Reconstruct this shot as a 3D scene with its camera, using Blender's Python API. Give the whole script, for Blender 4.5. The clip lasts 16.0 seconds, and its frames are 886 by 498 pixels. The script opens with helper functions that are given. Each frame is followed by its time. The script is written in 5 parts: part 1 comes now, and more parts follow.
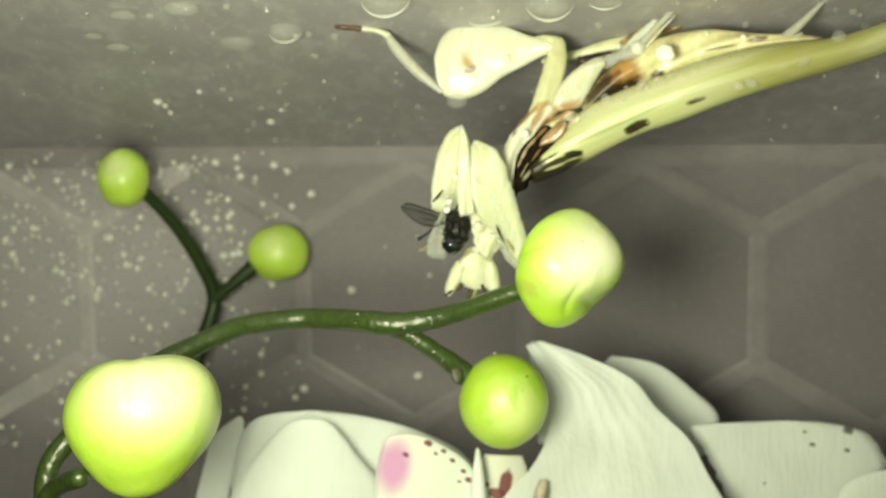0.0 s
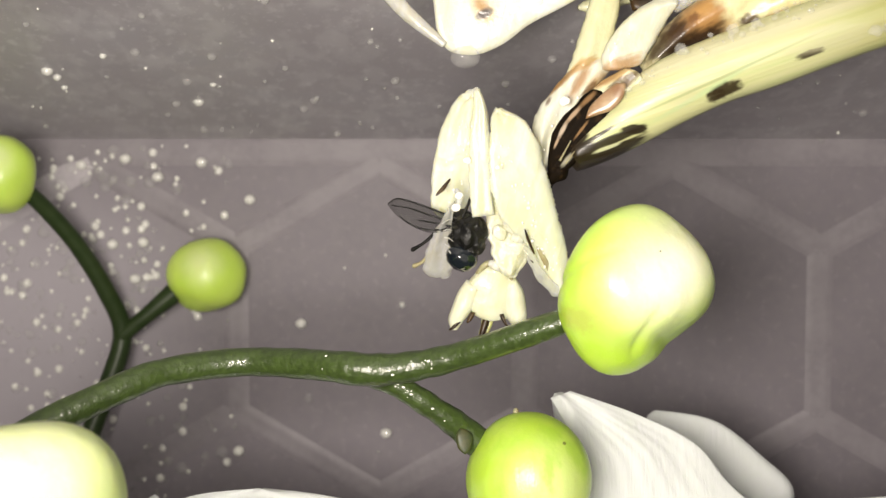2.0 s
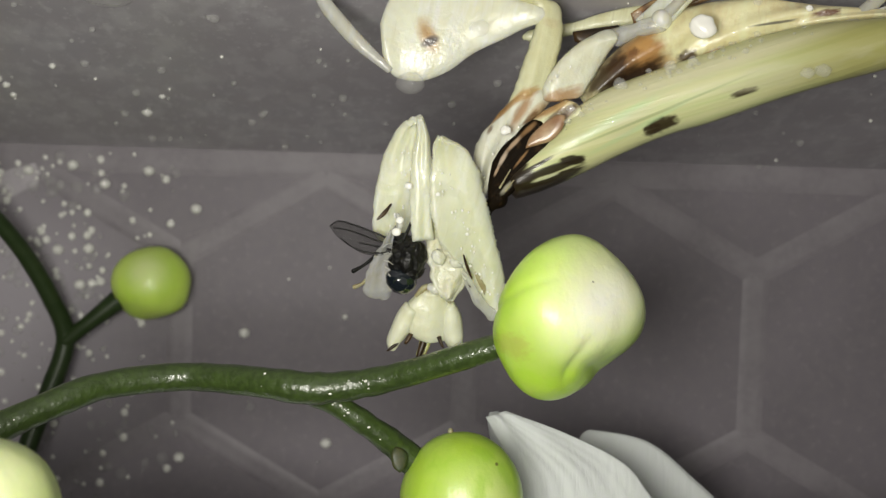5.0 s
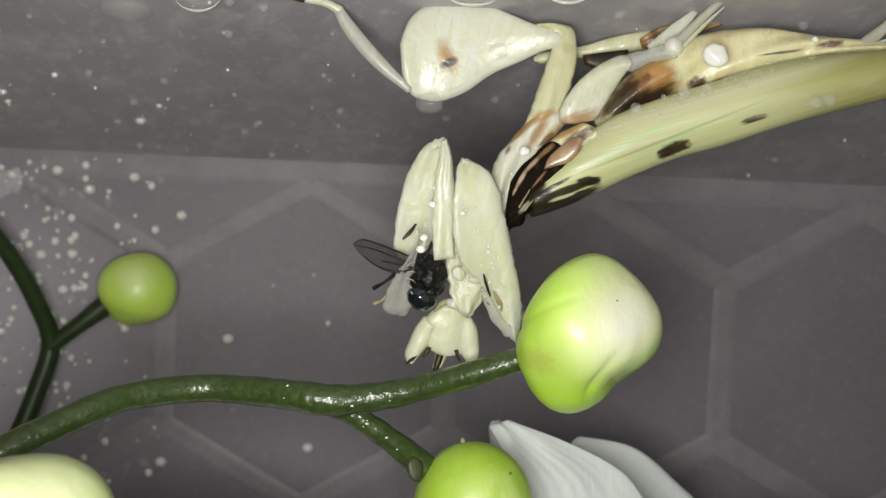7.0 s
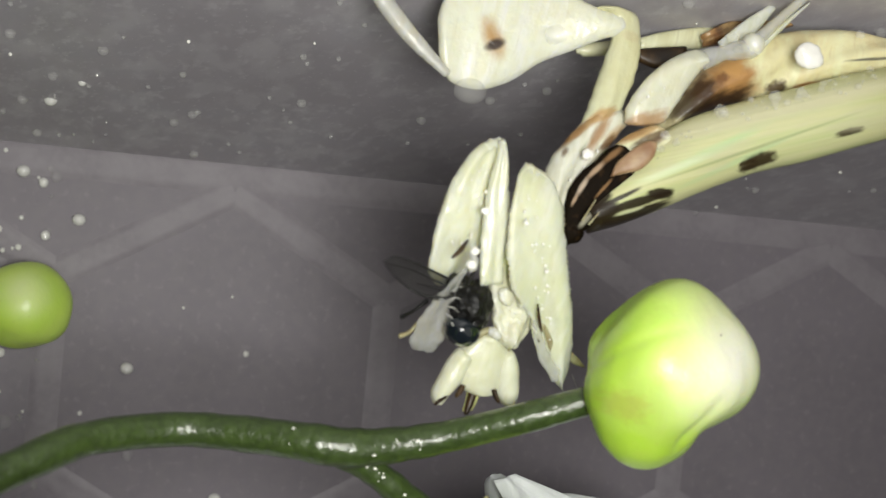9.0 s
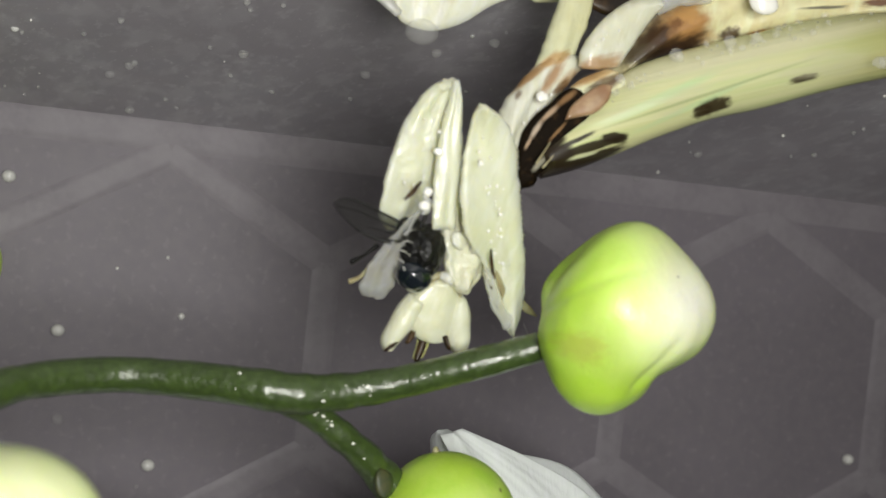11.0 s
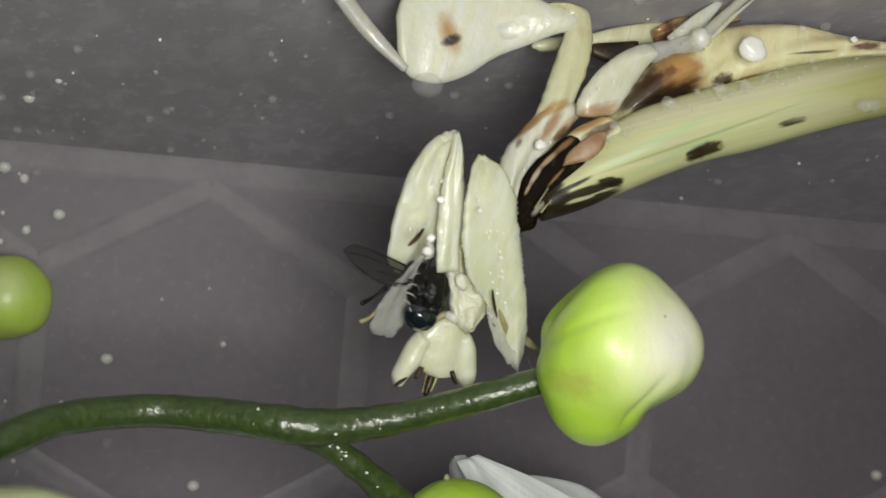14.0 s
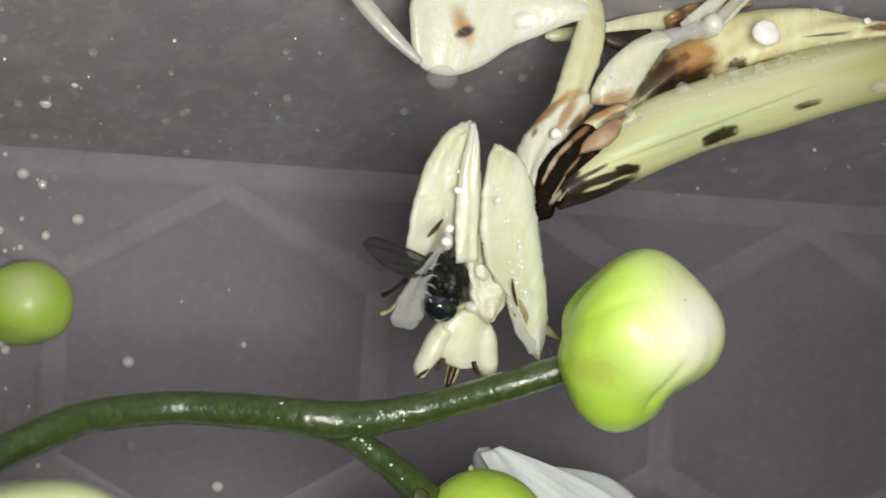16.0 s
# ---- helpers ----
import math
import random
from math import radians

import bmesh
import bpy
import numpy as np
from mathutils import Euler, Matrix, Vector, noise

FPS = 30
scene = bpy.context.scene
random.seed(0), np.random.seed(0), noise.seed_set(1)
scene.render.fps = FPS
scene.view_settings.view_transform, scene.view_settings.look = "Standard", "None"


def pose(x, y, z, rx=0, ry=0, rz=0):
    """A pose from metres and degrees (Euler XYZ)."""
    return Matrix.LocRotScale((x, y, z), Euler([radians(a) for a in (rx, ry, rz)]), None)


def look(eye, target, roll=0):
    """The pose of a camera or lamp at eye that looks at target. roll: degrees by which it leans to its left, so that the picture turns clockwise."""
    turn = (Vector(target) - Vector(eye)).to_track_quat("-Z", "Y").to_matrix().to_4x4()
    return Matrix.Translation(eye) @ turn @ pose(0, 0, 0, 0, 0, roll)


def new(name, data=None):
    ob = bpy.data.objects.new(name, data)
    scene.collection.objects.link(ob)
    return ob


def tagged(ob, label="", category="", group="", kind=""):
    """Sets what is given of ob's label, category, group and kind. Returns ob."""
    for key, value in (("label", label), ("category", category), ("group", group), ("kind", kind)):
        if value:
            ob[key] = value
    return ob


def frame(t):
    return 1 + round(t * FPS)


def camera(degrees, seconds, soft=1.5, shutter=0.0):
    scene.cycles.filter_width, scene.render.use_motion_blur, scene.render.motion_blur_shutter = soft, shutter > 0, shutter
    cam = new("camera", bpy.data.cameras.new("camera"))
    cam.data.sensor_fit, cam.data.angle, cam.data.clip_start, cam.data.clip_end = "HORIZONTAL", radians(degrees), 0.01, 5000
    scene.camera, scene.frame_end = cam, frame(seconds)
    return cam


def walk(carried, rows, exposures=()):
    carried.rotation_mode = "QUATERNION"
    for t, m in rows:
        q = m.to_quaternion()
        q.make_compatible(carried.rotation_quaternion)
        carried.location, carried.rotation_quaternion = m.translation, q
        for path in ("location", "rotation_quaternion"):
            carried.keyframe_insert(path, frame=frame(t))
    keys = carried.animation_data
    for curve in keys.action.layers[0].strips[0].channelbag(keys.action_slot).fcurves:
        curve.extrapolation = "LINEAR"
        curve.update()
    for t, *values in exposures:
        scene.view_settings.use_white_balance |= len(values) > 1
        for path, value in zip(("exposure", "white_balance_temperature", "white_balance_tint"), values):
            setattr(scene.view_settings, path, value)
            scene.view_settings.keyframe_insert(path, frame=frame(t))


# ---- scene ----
cam = camera(36.00, 16.0, soft=1.4)
cam.data.dof.use_dof = True
cam.data.dof.focus_distance = 0.131
cam.data.dof.aperture_fstop = 50.0
walk(cam, [
    (0.00, look((0.01046, -0.20563, 0.02281), (0.02103, -0.07611, 0.02668), -0.31)),
    (0.50, look((0.00961, -0.20769, 0.02383), (0.01993, -0.07815, 0.02737), -0.48)),
    (0.60, look((0.00960, -0.20717, 0.02384), (0.01998, -0.07763, 0.02739), -0.49)),
    (0.70, look((0.00939, -0.19472, 0.02427), (0.02113, -0.06530, 0.02776), -0.69)),
    (0.80, look((0.00890, -0.16722, 0.02520), (0.02366, -0.03810, 0.02859), -1.12)),
    (0.90, look((0.00875, -0.15840, 0.02550), (0.02447, -0.02939, 0.02886), -1.26)),
    (1.00, look((0.00870, -0.15580, 0.02558), (0.02471, -0.02683, 0.02894), -1.30)),
    (1.50, look((0.00730, -0.15426, 0.02517), (0.02366, -0.02542, 0.03080), -0.93)),
    (2.00, look((0.00671, -0.15243, 0.02245), (0.02508, -0.02394, 0.02969), -0.32)),
    (2.50, look((0.00461, -0.15257, 0.02244), (0.02542, -0.02445, 0.02969), 0.47)),
    (3.00, look((0.00518, -0.15165, 0.02240), (0.02953, -0.02421, 0.03047), 1.39)),
    (3.50, look((0.00409, -0.15357, 0.02148), (0.02920, -0.02634, 0.03043), 1.67)),
    (4.00, look((0.00476, -0.15353, 0.02201), (0.02886, -0.02608, 0.03074), 1.60)),
    (6.50, look((0.00997, -0.15867, 0.02792), (0.03245, -0.03072, 0.03272), 0.89)),
    (7.00, look((-0.00450, -0.15690, 0.02675), (0.02749, -0.03105, 0.03312), 1.44)),
    (7.50, look((-0.01956, -0.15372, 0.02166), (0.02254, -0.03109, 0.03102), 2.77)),
    (7.60, look((-0.01940, -0.15232, 0.02153), (0.02314, -0.02983, 0.03094), 2.78)),
    (7.70, look((-0.01883, -0.14754, 0.02106), (0.02516, -0.02559, 0.03065), 2.82)),
    (7.80, look((-0.01751, -0.13629, 0.01996), (0.02990, -0.01566, 0.02999), 2.92)),
    (7.90, look((-0.01664, -0.12898, 0.01924), (0.03296, -0.00926, 0.02955), 2.98)),
    (8.00, look((-0.01625, -0.12561, 0.01891), (0.03436, -0.00632, 0.02935), 3.01)),
    (8.50, look((-0.01817, -0.12034, 0.01939), (0.03484, -0.00222, 0.03109), 3.44)),
    (9.00, look((-0.02080, -0.12616, 0.02493), (0.03327, -0.00847, 0.03622), 3.20)),
    (9.50, look((-0.01962, -0.12314, 0.01858), (0.03595, -0.00638, 0.03197), 3.06)),
    (9.70, look((-0.02006, -0.12359, 0.02077), (0.03680, -0.00719, 0.03172), 3.14)),
    (11.80, look((-0.02140, -0.12047, 0.02071), (0.04022, -0.00669, 0.03322), 3.16)),
    (12.00, look((-0.02099, -0.11994, 0.01984), (0.04067, -0.00624, 0.03296), 2.95)),
    (12.50, look((-0.02092, -0.12047, 0.02180), (0.04077, -0.00666, 0.03362), 3.00)),
    (13.00, look((-0.01925, -0.12762, 0.02215), (0.03947, -0.01216, 0.03306), 2.86)),
    (13.50, look((-0.01930, -0.13151, 0.02308), (0.03719, -0.01491, 0.03379), 2.76)),
    (14.00, look((-0.01978, -0.13165, 0.02364), (0.03460, -0.01411, 0.03495), 2.80)),
    (14.50, look((-0.01936, -0.13206, 0.02273), (0.03348, -0.01401, 0.03585), 2.71)),
    (15.00, look((-0.01958, -0.13272, 0.02194), (0.03266, -0.01457, 0.03647), 2.51)),
    (15.50, look((-0.02039, -0.13184, 0.02098), (0.03247, -0.01392, 0.03514), 2.23)),
    (16.00, look((-0.02012, -0.13171, 0.02241), (0.03293, -0.01361, 0.03417), 1.43)),
], exposures=[
    (0.0, 0.36, 8300, -16), (0.5, 0.22, 6700, -5), (0.8, 0.32, 6700, 5), (1.0, 0.38, 6950, 11), (1.5, 0.57, 7050, 13), (2.0, 0.59, 7050, 14),
    (2.5, 0.02, 6950, 11), (3.0, -0.18, 6850, 10), (3.5, -0.40, 6750, 8), (4.0, -0.32, 6700, 8), (6.5, -0.06, 6550, 8), (7.0, -0.16, 6500, 8), (7.5, -0.08, 6450, 8),
    (8.0, 0.10, 6380, 10), (8.5, 0.26, 6420, 9), (9.0, 0.08, 6420, 9), (9.5, 0.0, 6420, 9), (12.0, 0.0, 6420, 9), (12.5, 0.0, 6420, 9),
    (13.0, -0.40, 6420, 9), (13.5, -0.33, 6420, 9), (14.0, -0.33, 6420, 9), (14.5, -0.33, 6420, 9), (15.0, -0.22, 6420, 9), (15.5, -0.06, 6420, 9), (16.0, 0.0, 6420, 9)])

# ---- light: the little torch beside the lens, and even world light added as fill ----
world = bpy.data.worlds.new("world")
scene.world = world
world.use_nodes = True
world.node_tree.nodes["Background"].inputs[0].default_value = (0.5, 0.485, 0.44, 1)
world.node_tree.nodes["Background"].inputs[1].default_value = 0.70
torch = new("torch", bpy.data.lights.new("torch", "SPOT"))
torch.data.energy = 0.67
torch.data.spot_size, torch.data.spot_blend = radians(98), 1.0
torch.data.shadow_soft_size = 0.020
torch.data.color = (1.0, 0.98, 0.92)
torch.matrix_world = look((-0.0110, -0.1510, 0.0195), (0.018, -0.02, 0.030))


# ---- materials ----
def material(name, color, rough=0.5, sss=0.0, spec=0.5, metal=0.0, trans=0.0, coat=0.0, radius=(0.0015, 0.001, 0.0006)):
    m = bpy.data.materials.new(name)
    m.use_nodes = True
    b = m.node_tree.nodes["Principled BSDF"]
    b.inputs["Base Color"].default_value = (*color, 1)
    b.inputs["Roughness"].default_value = rough
    b.inputs["Metallic"].default_value = metal
    b.inputs["Specular IOR Level"].default_value = spec
    b.inputs["Transmission Weight"].default_value = trans
    b.inputs["Coat Weight"].default_value = coat
    b.inputs["Coat Roughness"].default_value = 0.08
    if sss:
        b.inputs["Subsurface Weight"].default_value = sss
        b.inputs["Subsurface Radius"].default_value = radius
        b.inputs["Subsurface Scale"].default_value = 1.0
    return m


def link(m, a, b):
    m.node_tree.links.new(a, b)


def node(m, kind, **values):
    n = m.node_tree.nodes.new(kind)
    for key, value in values.items():
        if key == "operation":
            n.operation = value
        elif key == "blend_type":
            n.blend_type = value
        else:
            n.inputs[key.replace("_", " ")].default_value = value
    return n


def bsdf(m):
    return m.node_tree.nodes["Principled BSDF"]


def coords(m, stretch=(1, 1, 1), turn=(0, 0, 0), shift=(0, 0, 0)):
    """Object coordinates in millimetres, stretched."""
    tc = m.node_tree.nodes.new("ShaderNodeTexCoord")
    mp = m.node_tree.nodes.new("ShaderNodeMapping")
    mp.vector_type = "TEXTURE"
    mp.inputs["Location"].default_value = shift
    mp.inputs["Rotation"].default_value = [radians(a) for a in turn]
    mp.inputs["Scale"].default_value = [0.001 * s for s in stretch]
    link(m, tc.outputs["Object"], mp.inputs["Vector"])
    return mp.outputs["Vector"]


def noisy(m, vector, scale, detail=4.0, lo=0.35, hi=0.65, distortion=0.0):
    n = node(m, "ShaderNodeTexNoise", Scale=scale, Detail=detail, Distortion=distortion)
    link(m, vector, n.inputs["Vector"])
    r = m.node_tree.nodes.new("ShaderNodeMapRange")
    r.inputs["From Min"].default_value, r.inputs["From Max"].default_value = lo, hi
    r.interpolation_type = "SMOOTHSTEP"
    link(m, n.outputs["Fac"], r.inputs["Value"])
    return r.outputs["Result"]


def base_of(m):
    """The socket that feeds the base colour, or a plain colour node of its value."""
    socket = bsdf(m).inputs["Base Color"]
    if socket.is_linked:
        return socket.links[0].from_socket
    c = m.node_tree.nodes.new("ShaderNodeRGB")
    c.outputs[0].default_value = socket.default_value
    return c.outputs[0]


def tint(m, mask, color, amount=1.0):
    """Lays a colour over the base colour where mask is 1."""
    before = base_of(m)
    mix = m.node_tree.nodes.new("ShaderNodeMixRGB")
    if amount != 1.0:
        k = node(m, "ShaderNodeMath", operation="MULTIPLY")
        k.inputs[1].default_value = amount
        link(m, mask, k.inputs[0])
        mask = k.outputs[0]
    link(m, mask, mix.inputs["Fac"])
    link(m, before, mix.inputs["Color1"])
    mix.inputs["Color2"].default_value = (*color, 1)
    link(m, mix.outputs["Color"], bsdf(m).inputs["Base Color"])
    return m


def bump(m, height, strength=0.3, distance=0.0003):
    n = node(m, "ShaderNodeBump", Strength=strength, Distance=distance)
    link(m, height, n.inputs["Height"])
    before = bsdf(m).inputs["Normal"]
    if before.is_linked:
        link(m, before.links[0].from_socket, n.inputs["Normal"])
    link(m, n.outputs["Normal"], bsdf(m).inputs["Normal"])
    link(m, n.outputs["Normal"], bsdf(m).inputs["Coat Normal"])
    return m


def spot(m, center, size, turn=(0, 0, 0), ragged=0.35, scale=1.2, edge=0.25):
    """A mask of one ragged ellipsoid; center in metres in the part's space, half sizes in millimetres."""
    v = coords(m, size, turn, center)
    n = node(m, "ShaderNodeTexNoise", Scale=scale, Detail=5.0)
    link(m, v, n.inputs["Vector"])
    d = node(m, "ShaderNodeVectorMath", operation="LENGTH")
    link(m, v, d.inputs[0])
    k = node(m, "ShaderNodeMath", operation="MULTIPLY_ADD")
    link(m, n.outputs["Fac"], k.inputs[0])
    k.inputs[1].default_value = 2 * ragged
    link(m, d.outputs["Value"], k.inputs[2])
    r = m.node_tree.nodes.new("ShaderNodeMapRange")
    r.interpolation_type = "SMOOTHSTEP"
    r.inputs["From Min"].default_value, r.inputs["From Max"].default_value = 1 + ragged - edge, 1 + ragged + edge
    r.inputs["To Min"].default_value, r.inputs["To Max"].default_value = 1, 0
    link(m, k.outputs[0], r.inputs["Value"])
    return r.outputs["Result"]


def varied(m, dark, scale, amount=0.5, stretch=(1, 1, 1), turn=(0, 0, 0)):
    return tint(m, noisy(m, coords(m, stretch, turn), scale), dark, amount)


# ---- mesh helpers ----
def spline(points, n):
    """n + 1 places on a smooth curve through the points (tuples of any length)."""
    p = np.array(points, float)
    q = np.vstack([2 * p[0] - p[1], p, 2 * p[-1] - p[-2]])
    out = []
    for t in np.linspace(0, len(p) - 1, n + 1):
        i = min(int(t), len(p) - 2)
        u = t - i
        a, b, c, d = q[i:i + 4]
        out.append(0.5 * (2 * b + (c - a) * u + (2 * a - 5 * b + 4 * c - d) * u * u + (3 * b - a - 3 * c + d) * u ** 3))
    return np.array(out)


def strip(bm, rings, closed=True, cap=True):
    """Joins rings of places to a skin."""
    made = [[bm.verts.new(p) for p in ring] for ring in rings]
    k = len(made[0])
    for a, b in zip(made, made[1:]):
        for i in range(k if closed else k - 1):
            bm.faces.new((a[i], a[(i + 1) % k], b[(i + 1) % k], b[i]))
    if cap and closed:
        bm.faces.new(made[0][::-1])
        bm.faces.new(made[-1])
    return made


def unit(v):
    return v / (np.linalg.norm(v) + 1e-12)


VIEW = unit(np.array([0.28, 0.95, 0.06]))   # roughly the way into the tub


def rod(bm, points, radii, n=24, seg=14, flat=1.0, knots=0.0, seed=0):
    """A tapered, round-ended rod; flat: its depth against its breadth."""
    c = spline(points, n)
    r = np.maximum(spline([(x,) for x in np.interp(np.linspace(0, 1, len(points)), np.linspace(0, 1, len(radii)), radii)], n)[:, 0], 1e-5)
    t = np.gradient(c, axis=0)
    rings = []
    ends = [(-1, 0.15), (-0.8, 0.62), (-0.45, 0.9)]
    def ring(center, tangent, radius):
        side = unit(np.cross(tangent, VIEW))
        deep = unit(np.cross(side, tangent))
        w = [1 + knots * noise.noise((*(center * 900 + seed), ))] * seg if knots else [1] * seg
        return [center + radius * w[i] * (math.cos(a) * side + flat * math.sin(a) * deep) for i, a in enumerate(np.linspace(0, 2 * math.pi, seg, endpoint=False))]
    for k, s in ends:
        rings.append(ring(c[0] + unit(t[0]) * r[0] * k * min(flat, 1) * 0.9, t[0], r[0] * s))
    rings += [ring(c[i], t[i], r[i]) for i in range(n + 1)]
    for k, s in ends[::-1]:
        rings.append(ring(c[-1] - unit(t[-1]) * r[-1] * k * min(flat, 1) * 0.9, t[-1], r[-1] * s))
    strip(bm, rings)
    return bm


def blade(bm, edge_a, edge_b, thick, n=28, across=14, tip=0, cup=0.0, ribs=0.0, rib_count=9, wave=0.0, seed=0, teeth=0.0, tooth_count=40, rough=0.0):
    """A flat lobe between two edge lines: a lens-shaped section, bent by cup, ribbed, waved, toothed, with rounded tips."""
    ea, eb = spline(edge_a, n), spline(edge_b, n)
    c = (ea + eb) / 2
    t = np.gradient(c, axis=0)
    rings = []
    for i in range(n + 1):
        half = (eb[i] - ea[i]) / 2
        wide = 2 * np.linalg.norm(half)
        side = unit(half)
        deep = unit(np.cross(side, t[i]))
        if deep @ VIEW < 0:
            deep = -deep
        taper = 1.0
        if tip:
            e = min(i, n - i) / tip
            taper = math.sqrt(max(0.02, 1 - (1 - e) ** 2)) if e < 1 else 1.0
        tooth = 1 + teeth * (abs((i / n * tooth_count) % 1 - 0.5) - 0.25)
        front, back = [], []
        for s in np.linspace(-1, 1, across + 1):
            k_edge = (tooth if abs(s) > 0.95 else 1)
            if rough:
                k_edge *= 1 + rough * noise.noise((c[i][0] * 1400 + 7 * s + seed, c[i][2] * 1400, seed))
            w = s * taper * k_edge
            h = cup * wide * s * s + ribs * math.cos(s * rib_count * math.pi) * min(1, i / (0.25 * n)) * (1 - s * s)
            if wave:
                h += wave * noise.noise((c[i][0] * 150 + s * 1.3 + seed, c[i][2] * 150, seed))
            k = 0.5 * thick * (0.25 + 0.75 * math.sqrt(max(0, 1 - s * s))) * min(1, 0.35 + i / 3, 0.35 + (n - i) / 3)
            front.append(c[i] + half * w + deep * (h - k))
            back.append(c[i] + half * w + deep * (h + k))
        rings.append(front + back[::-1])
    strip(bm, rings)
    return bm


def ball(bm, center, size, turn=(0, 0, 0), u=40, v=24, shape=None):
    """A ball with half sizes and a turn in degrees; shape(direction) scales each radius."""
    m = Matrix.LocRotScale(center, Euler([radians(a) for a in turn]), None)
    rings = []
    for j in range(1, v):
        b = math.pi * j / v
        ring = []
        for i in range(u):
            a = 2 * math.pi * i / u
            d = Vector((math.sin(b) * math.cos(a), math.sin(b) * math.sin(a), math.cos(b)))
            k = shape(d) if shape else 1.0
            ring.append(m @ Vector((d.x * size[0] * k, d.y * size[1] * k, d.z * size[2] * k)))
        rings.append(ring)
    made = strip(bm, rings, cap=False)
    for ring, z in ((made[0], 1), (made[-1], -1)):
        d = Vector((0, 0, z))
        k = shape(d) if shape else 1.0
        tip = bm.verts.new(m @ (d * size[2] * k))
        for i in range(u):
            bm.faces.new((ring[i], ring[(i + 1) % u], tip) if z < 0 else (ring[(i + 1) % u], ring[i], tip))
    return bm


def box(bm, lo, hi):
    v = [bm.verts.new((x, y, z)) for x in (lo[0], hi[0]) for y in (lo[1], hi[1]) for z in (lo[2], hi[2])]
    for f in ((0, 1, 3, 2), (4, 6, 7, 5), (0, 4, 5, 1), (2, 3, 7, 6), (0, 2, 6, 4), (1, 5, 7, 3)):
        bm.faces.new([v[i] for i in f])
    return bm


def part(name, bm, mat, parent=None, label="", pivot=None, smooth=True):
    """Links a bmesh as one mesh object; its vertices are in the world, its origin lies at the pivot or its parent's."""
    base = parent.matrix_world.translation.copy() if parent else Vector((0, 0, 0))
    o = Vector(pivot) if pivot is not None else base
    bmesh.ops.translate(bm, verts=bm.verts, vec=-o)
    bmesh.ops.recalc_face_normals(bm, faces=bm.faces)
    me = bpy.data.meshes.new(name)
    bm.to_mesh(me)
    bm.free()
    if smooth:
        for p in me.polygons:
            p.use_smooth = True
    me.materials.append(mat)
    ob = new(name, me)
    if parent:
        ob.parent = parent
    ob.location = o - base
    ob.matrix_world = Matrix.Translation(o)
    if label:
        ob["label"] = label
    return ob


def thing(name, at, label, category, group="", kind=""):
    ob = new(name)
    ob.empty_display_size = 0.005
    ob.location = at
    ob.matrix_world = Matrix.Translation(at)
    return tagged(ob, label, category, group, kind)


BM = bmesh.new

# ---- the tub: back wall with raised hexagons, leaning a little; sloping lid, plain sides ----
HEX = 0.02322                            # side of a hexagon
# the wall's own space: x along it, z up it, from one upper corner of a hexagon
WALL = Matrix.Translation((0.00490, 0.03894, 0.03346)) @ Euler((0, 0, radians(-10.69))).to_matrix().to_4x4() @ Euler((radians(7.26), 0, 0)).to_matrix().to_4x4() @ Euler((0, radians(0.68), 0)).to_matrix().to_4x4()
WALL_TOP = 0.0150

plastic = material("grey_plastic", (0.214, 0.192, 0.220), rough=0.5, spec=0.35)
varied(plastic, (0.178, 0.160, 0.183), 0.05, 0.7)
varied(plastic, (0.24, 0.222, 0.232), 0.6, 0.3)
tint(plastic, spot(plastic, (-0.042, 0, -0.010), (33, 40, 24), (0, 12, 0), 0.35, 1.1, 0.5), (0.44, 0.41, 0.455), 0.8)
tint(plastic, noisy(plastic, coords(plastic), 0.9, lo=0.55, hi=0.72), (0.33, 0.31, 0.32), 0.25)
lid_plastic = material("wet_lid_plastic", (0.465, 0.449, 0.485), rough=0.42, spec=0.4)
varied(lid_plastic, (0.50, 0.47, 0.50), 0.25, 0.6)
bump(lid_plastic, noisy(lid_plastic, coords(lid_plastic, (1, 2, 1)), 0.8), 0.06, 0.0003)
tint(lid_plastic, noisy(lid_plastic, coords(lid_plastic, (1, 1.7, 1)), 0.10, lo=0.42, hi=0.62), (0.40, 0.38, 0.41), 0.5)
tint(lid_plastic, noisy(lid_plastic, coords(lid_plastic, (1, 1.7, 1)), 0.32, lo=0.46, hi=0.64), (0.66, 0.65, 0.67), 0.45)
tint(lid_plastic, noisy(lid_plastic, coords(lid_plastic, (1, 1.7, 1)), 0.8, lo=0.54, hi=0.70), (0.74, 0.73, 0.75), 0.42)
tint(lid_plastic, noisy(lid_plastic, coords(lid_plastic, (1, 1.7, 1)), 2.6, detail=2.0, lo=0.66, hi=0.74), (0.95, 0.95, 0.93), 0.35)
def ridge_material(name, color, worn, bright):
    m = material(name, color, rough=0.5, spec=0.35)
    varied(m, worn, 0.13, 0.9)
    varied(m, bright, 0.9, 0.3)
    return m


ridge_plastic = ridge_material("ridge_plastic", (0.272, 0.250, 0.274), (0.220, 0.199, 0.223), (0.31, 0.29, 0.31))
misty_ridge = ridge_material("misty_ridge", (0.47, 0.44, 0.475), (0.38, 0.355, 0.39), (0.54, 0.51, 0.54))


def lid_z(x, y):
    """Height of the lid's underside."""
    return 0.0483 - 0.0431 * (x - 0.0047) - 0.1665 * (y - 0.0370)


def on_wall(x, z, out=0.0):
    """A place on the back wall; out: how far it stands before it."""
    return WALL @ Vector((x, -out, z))


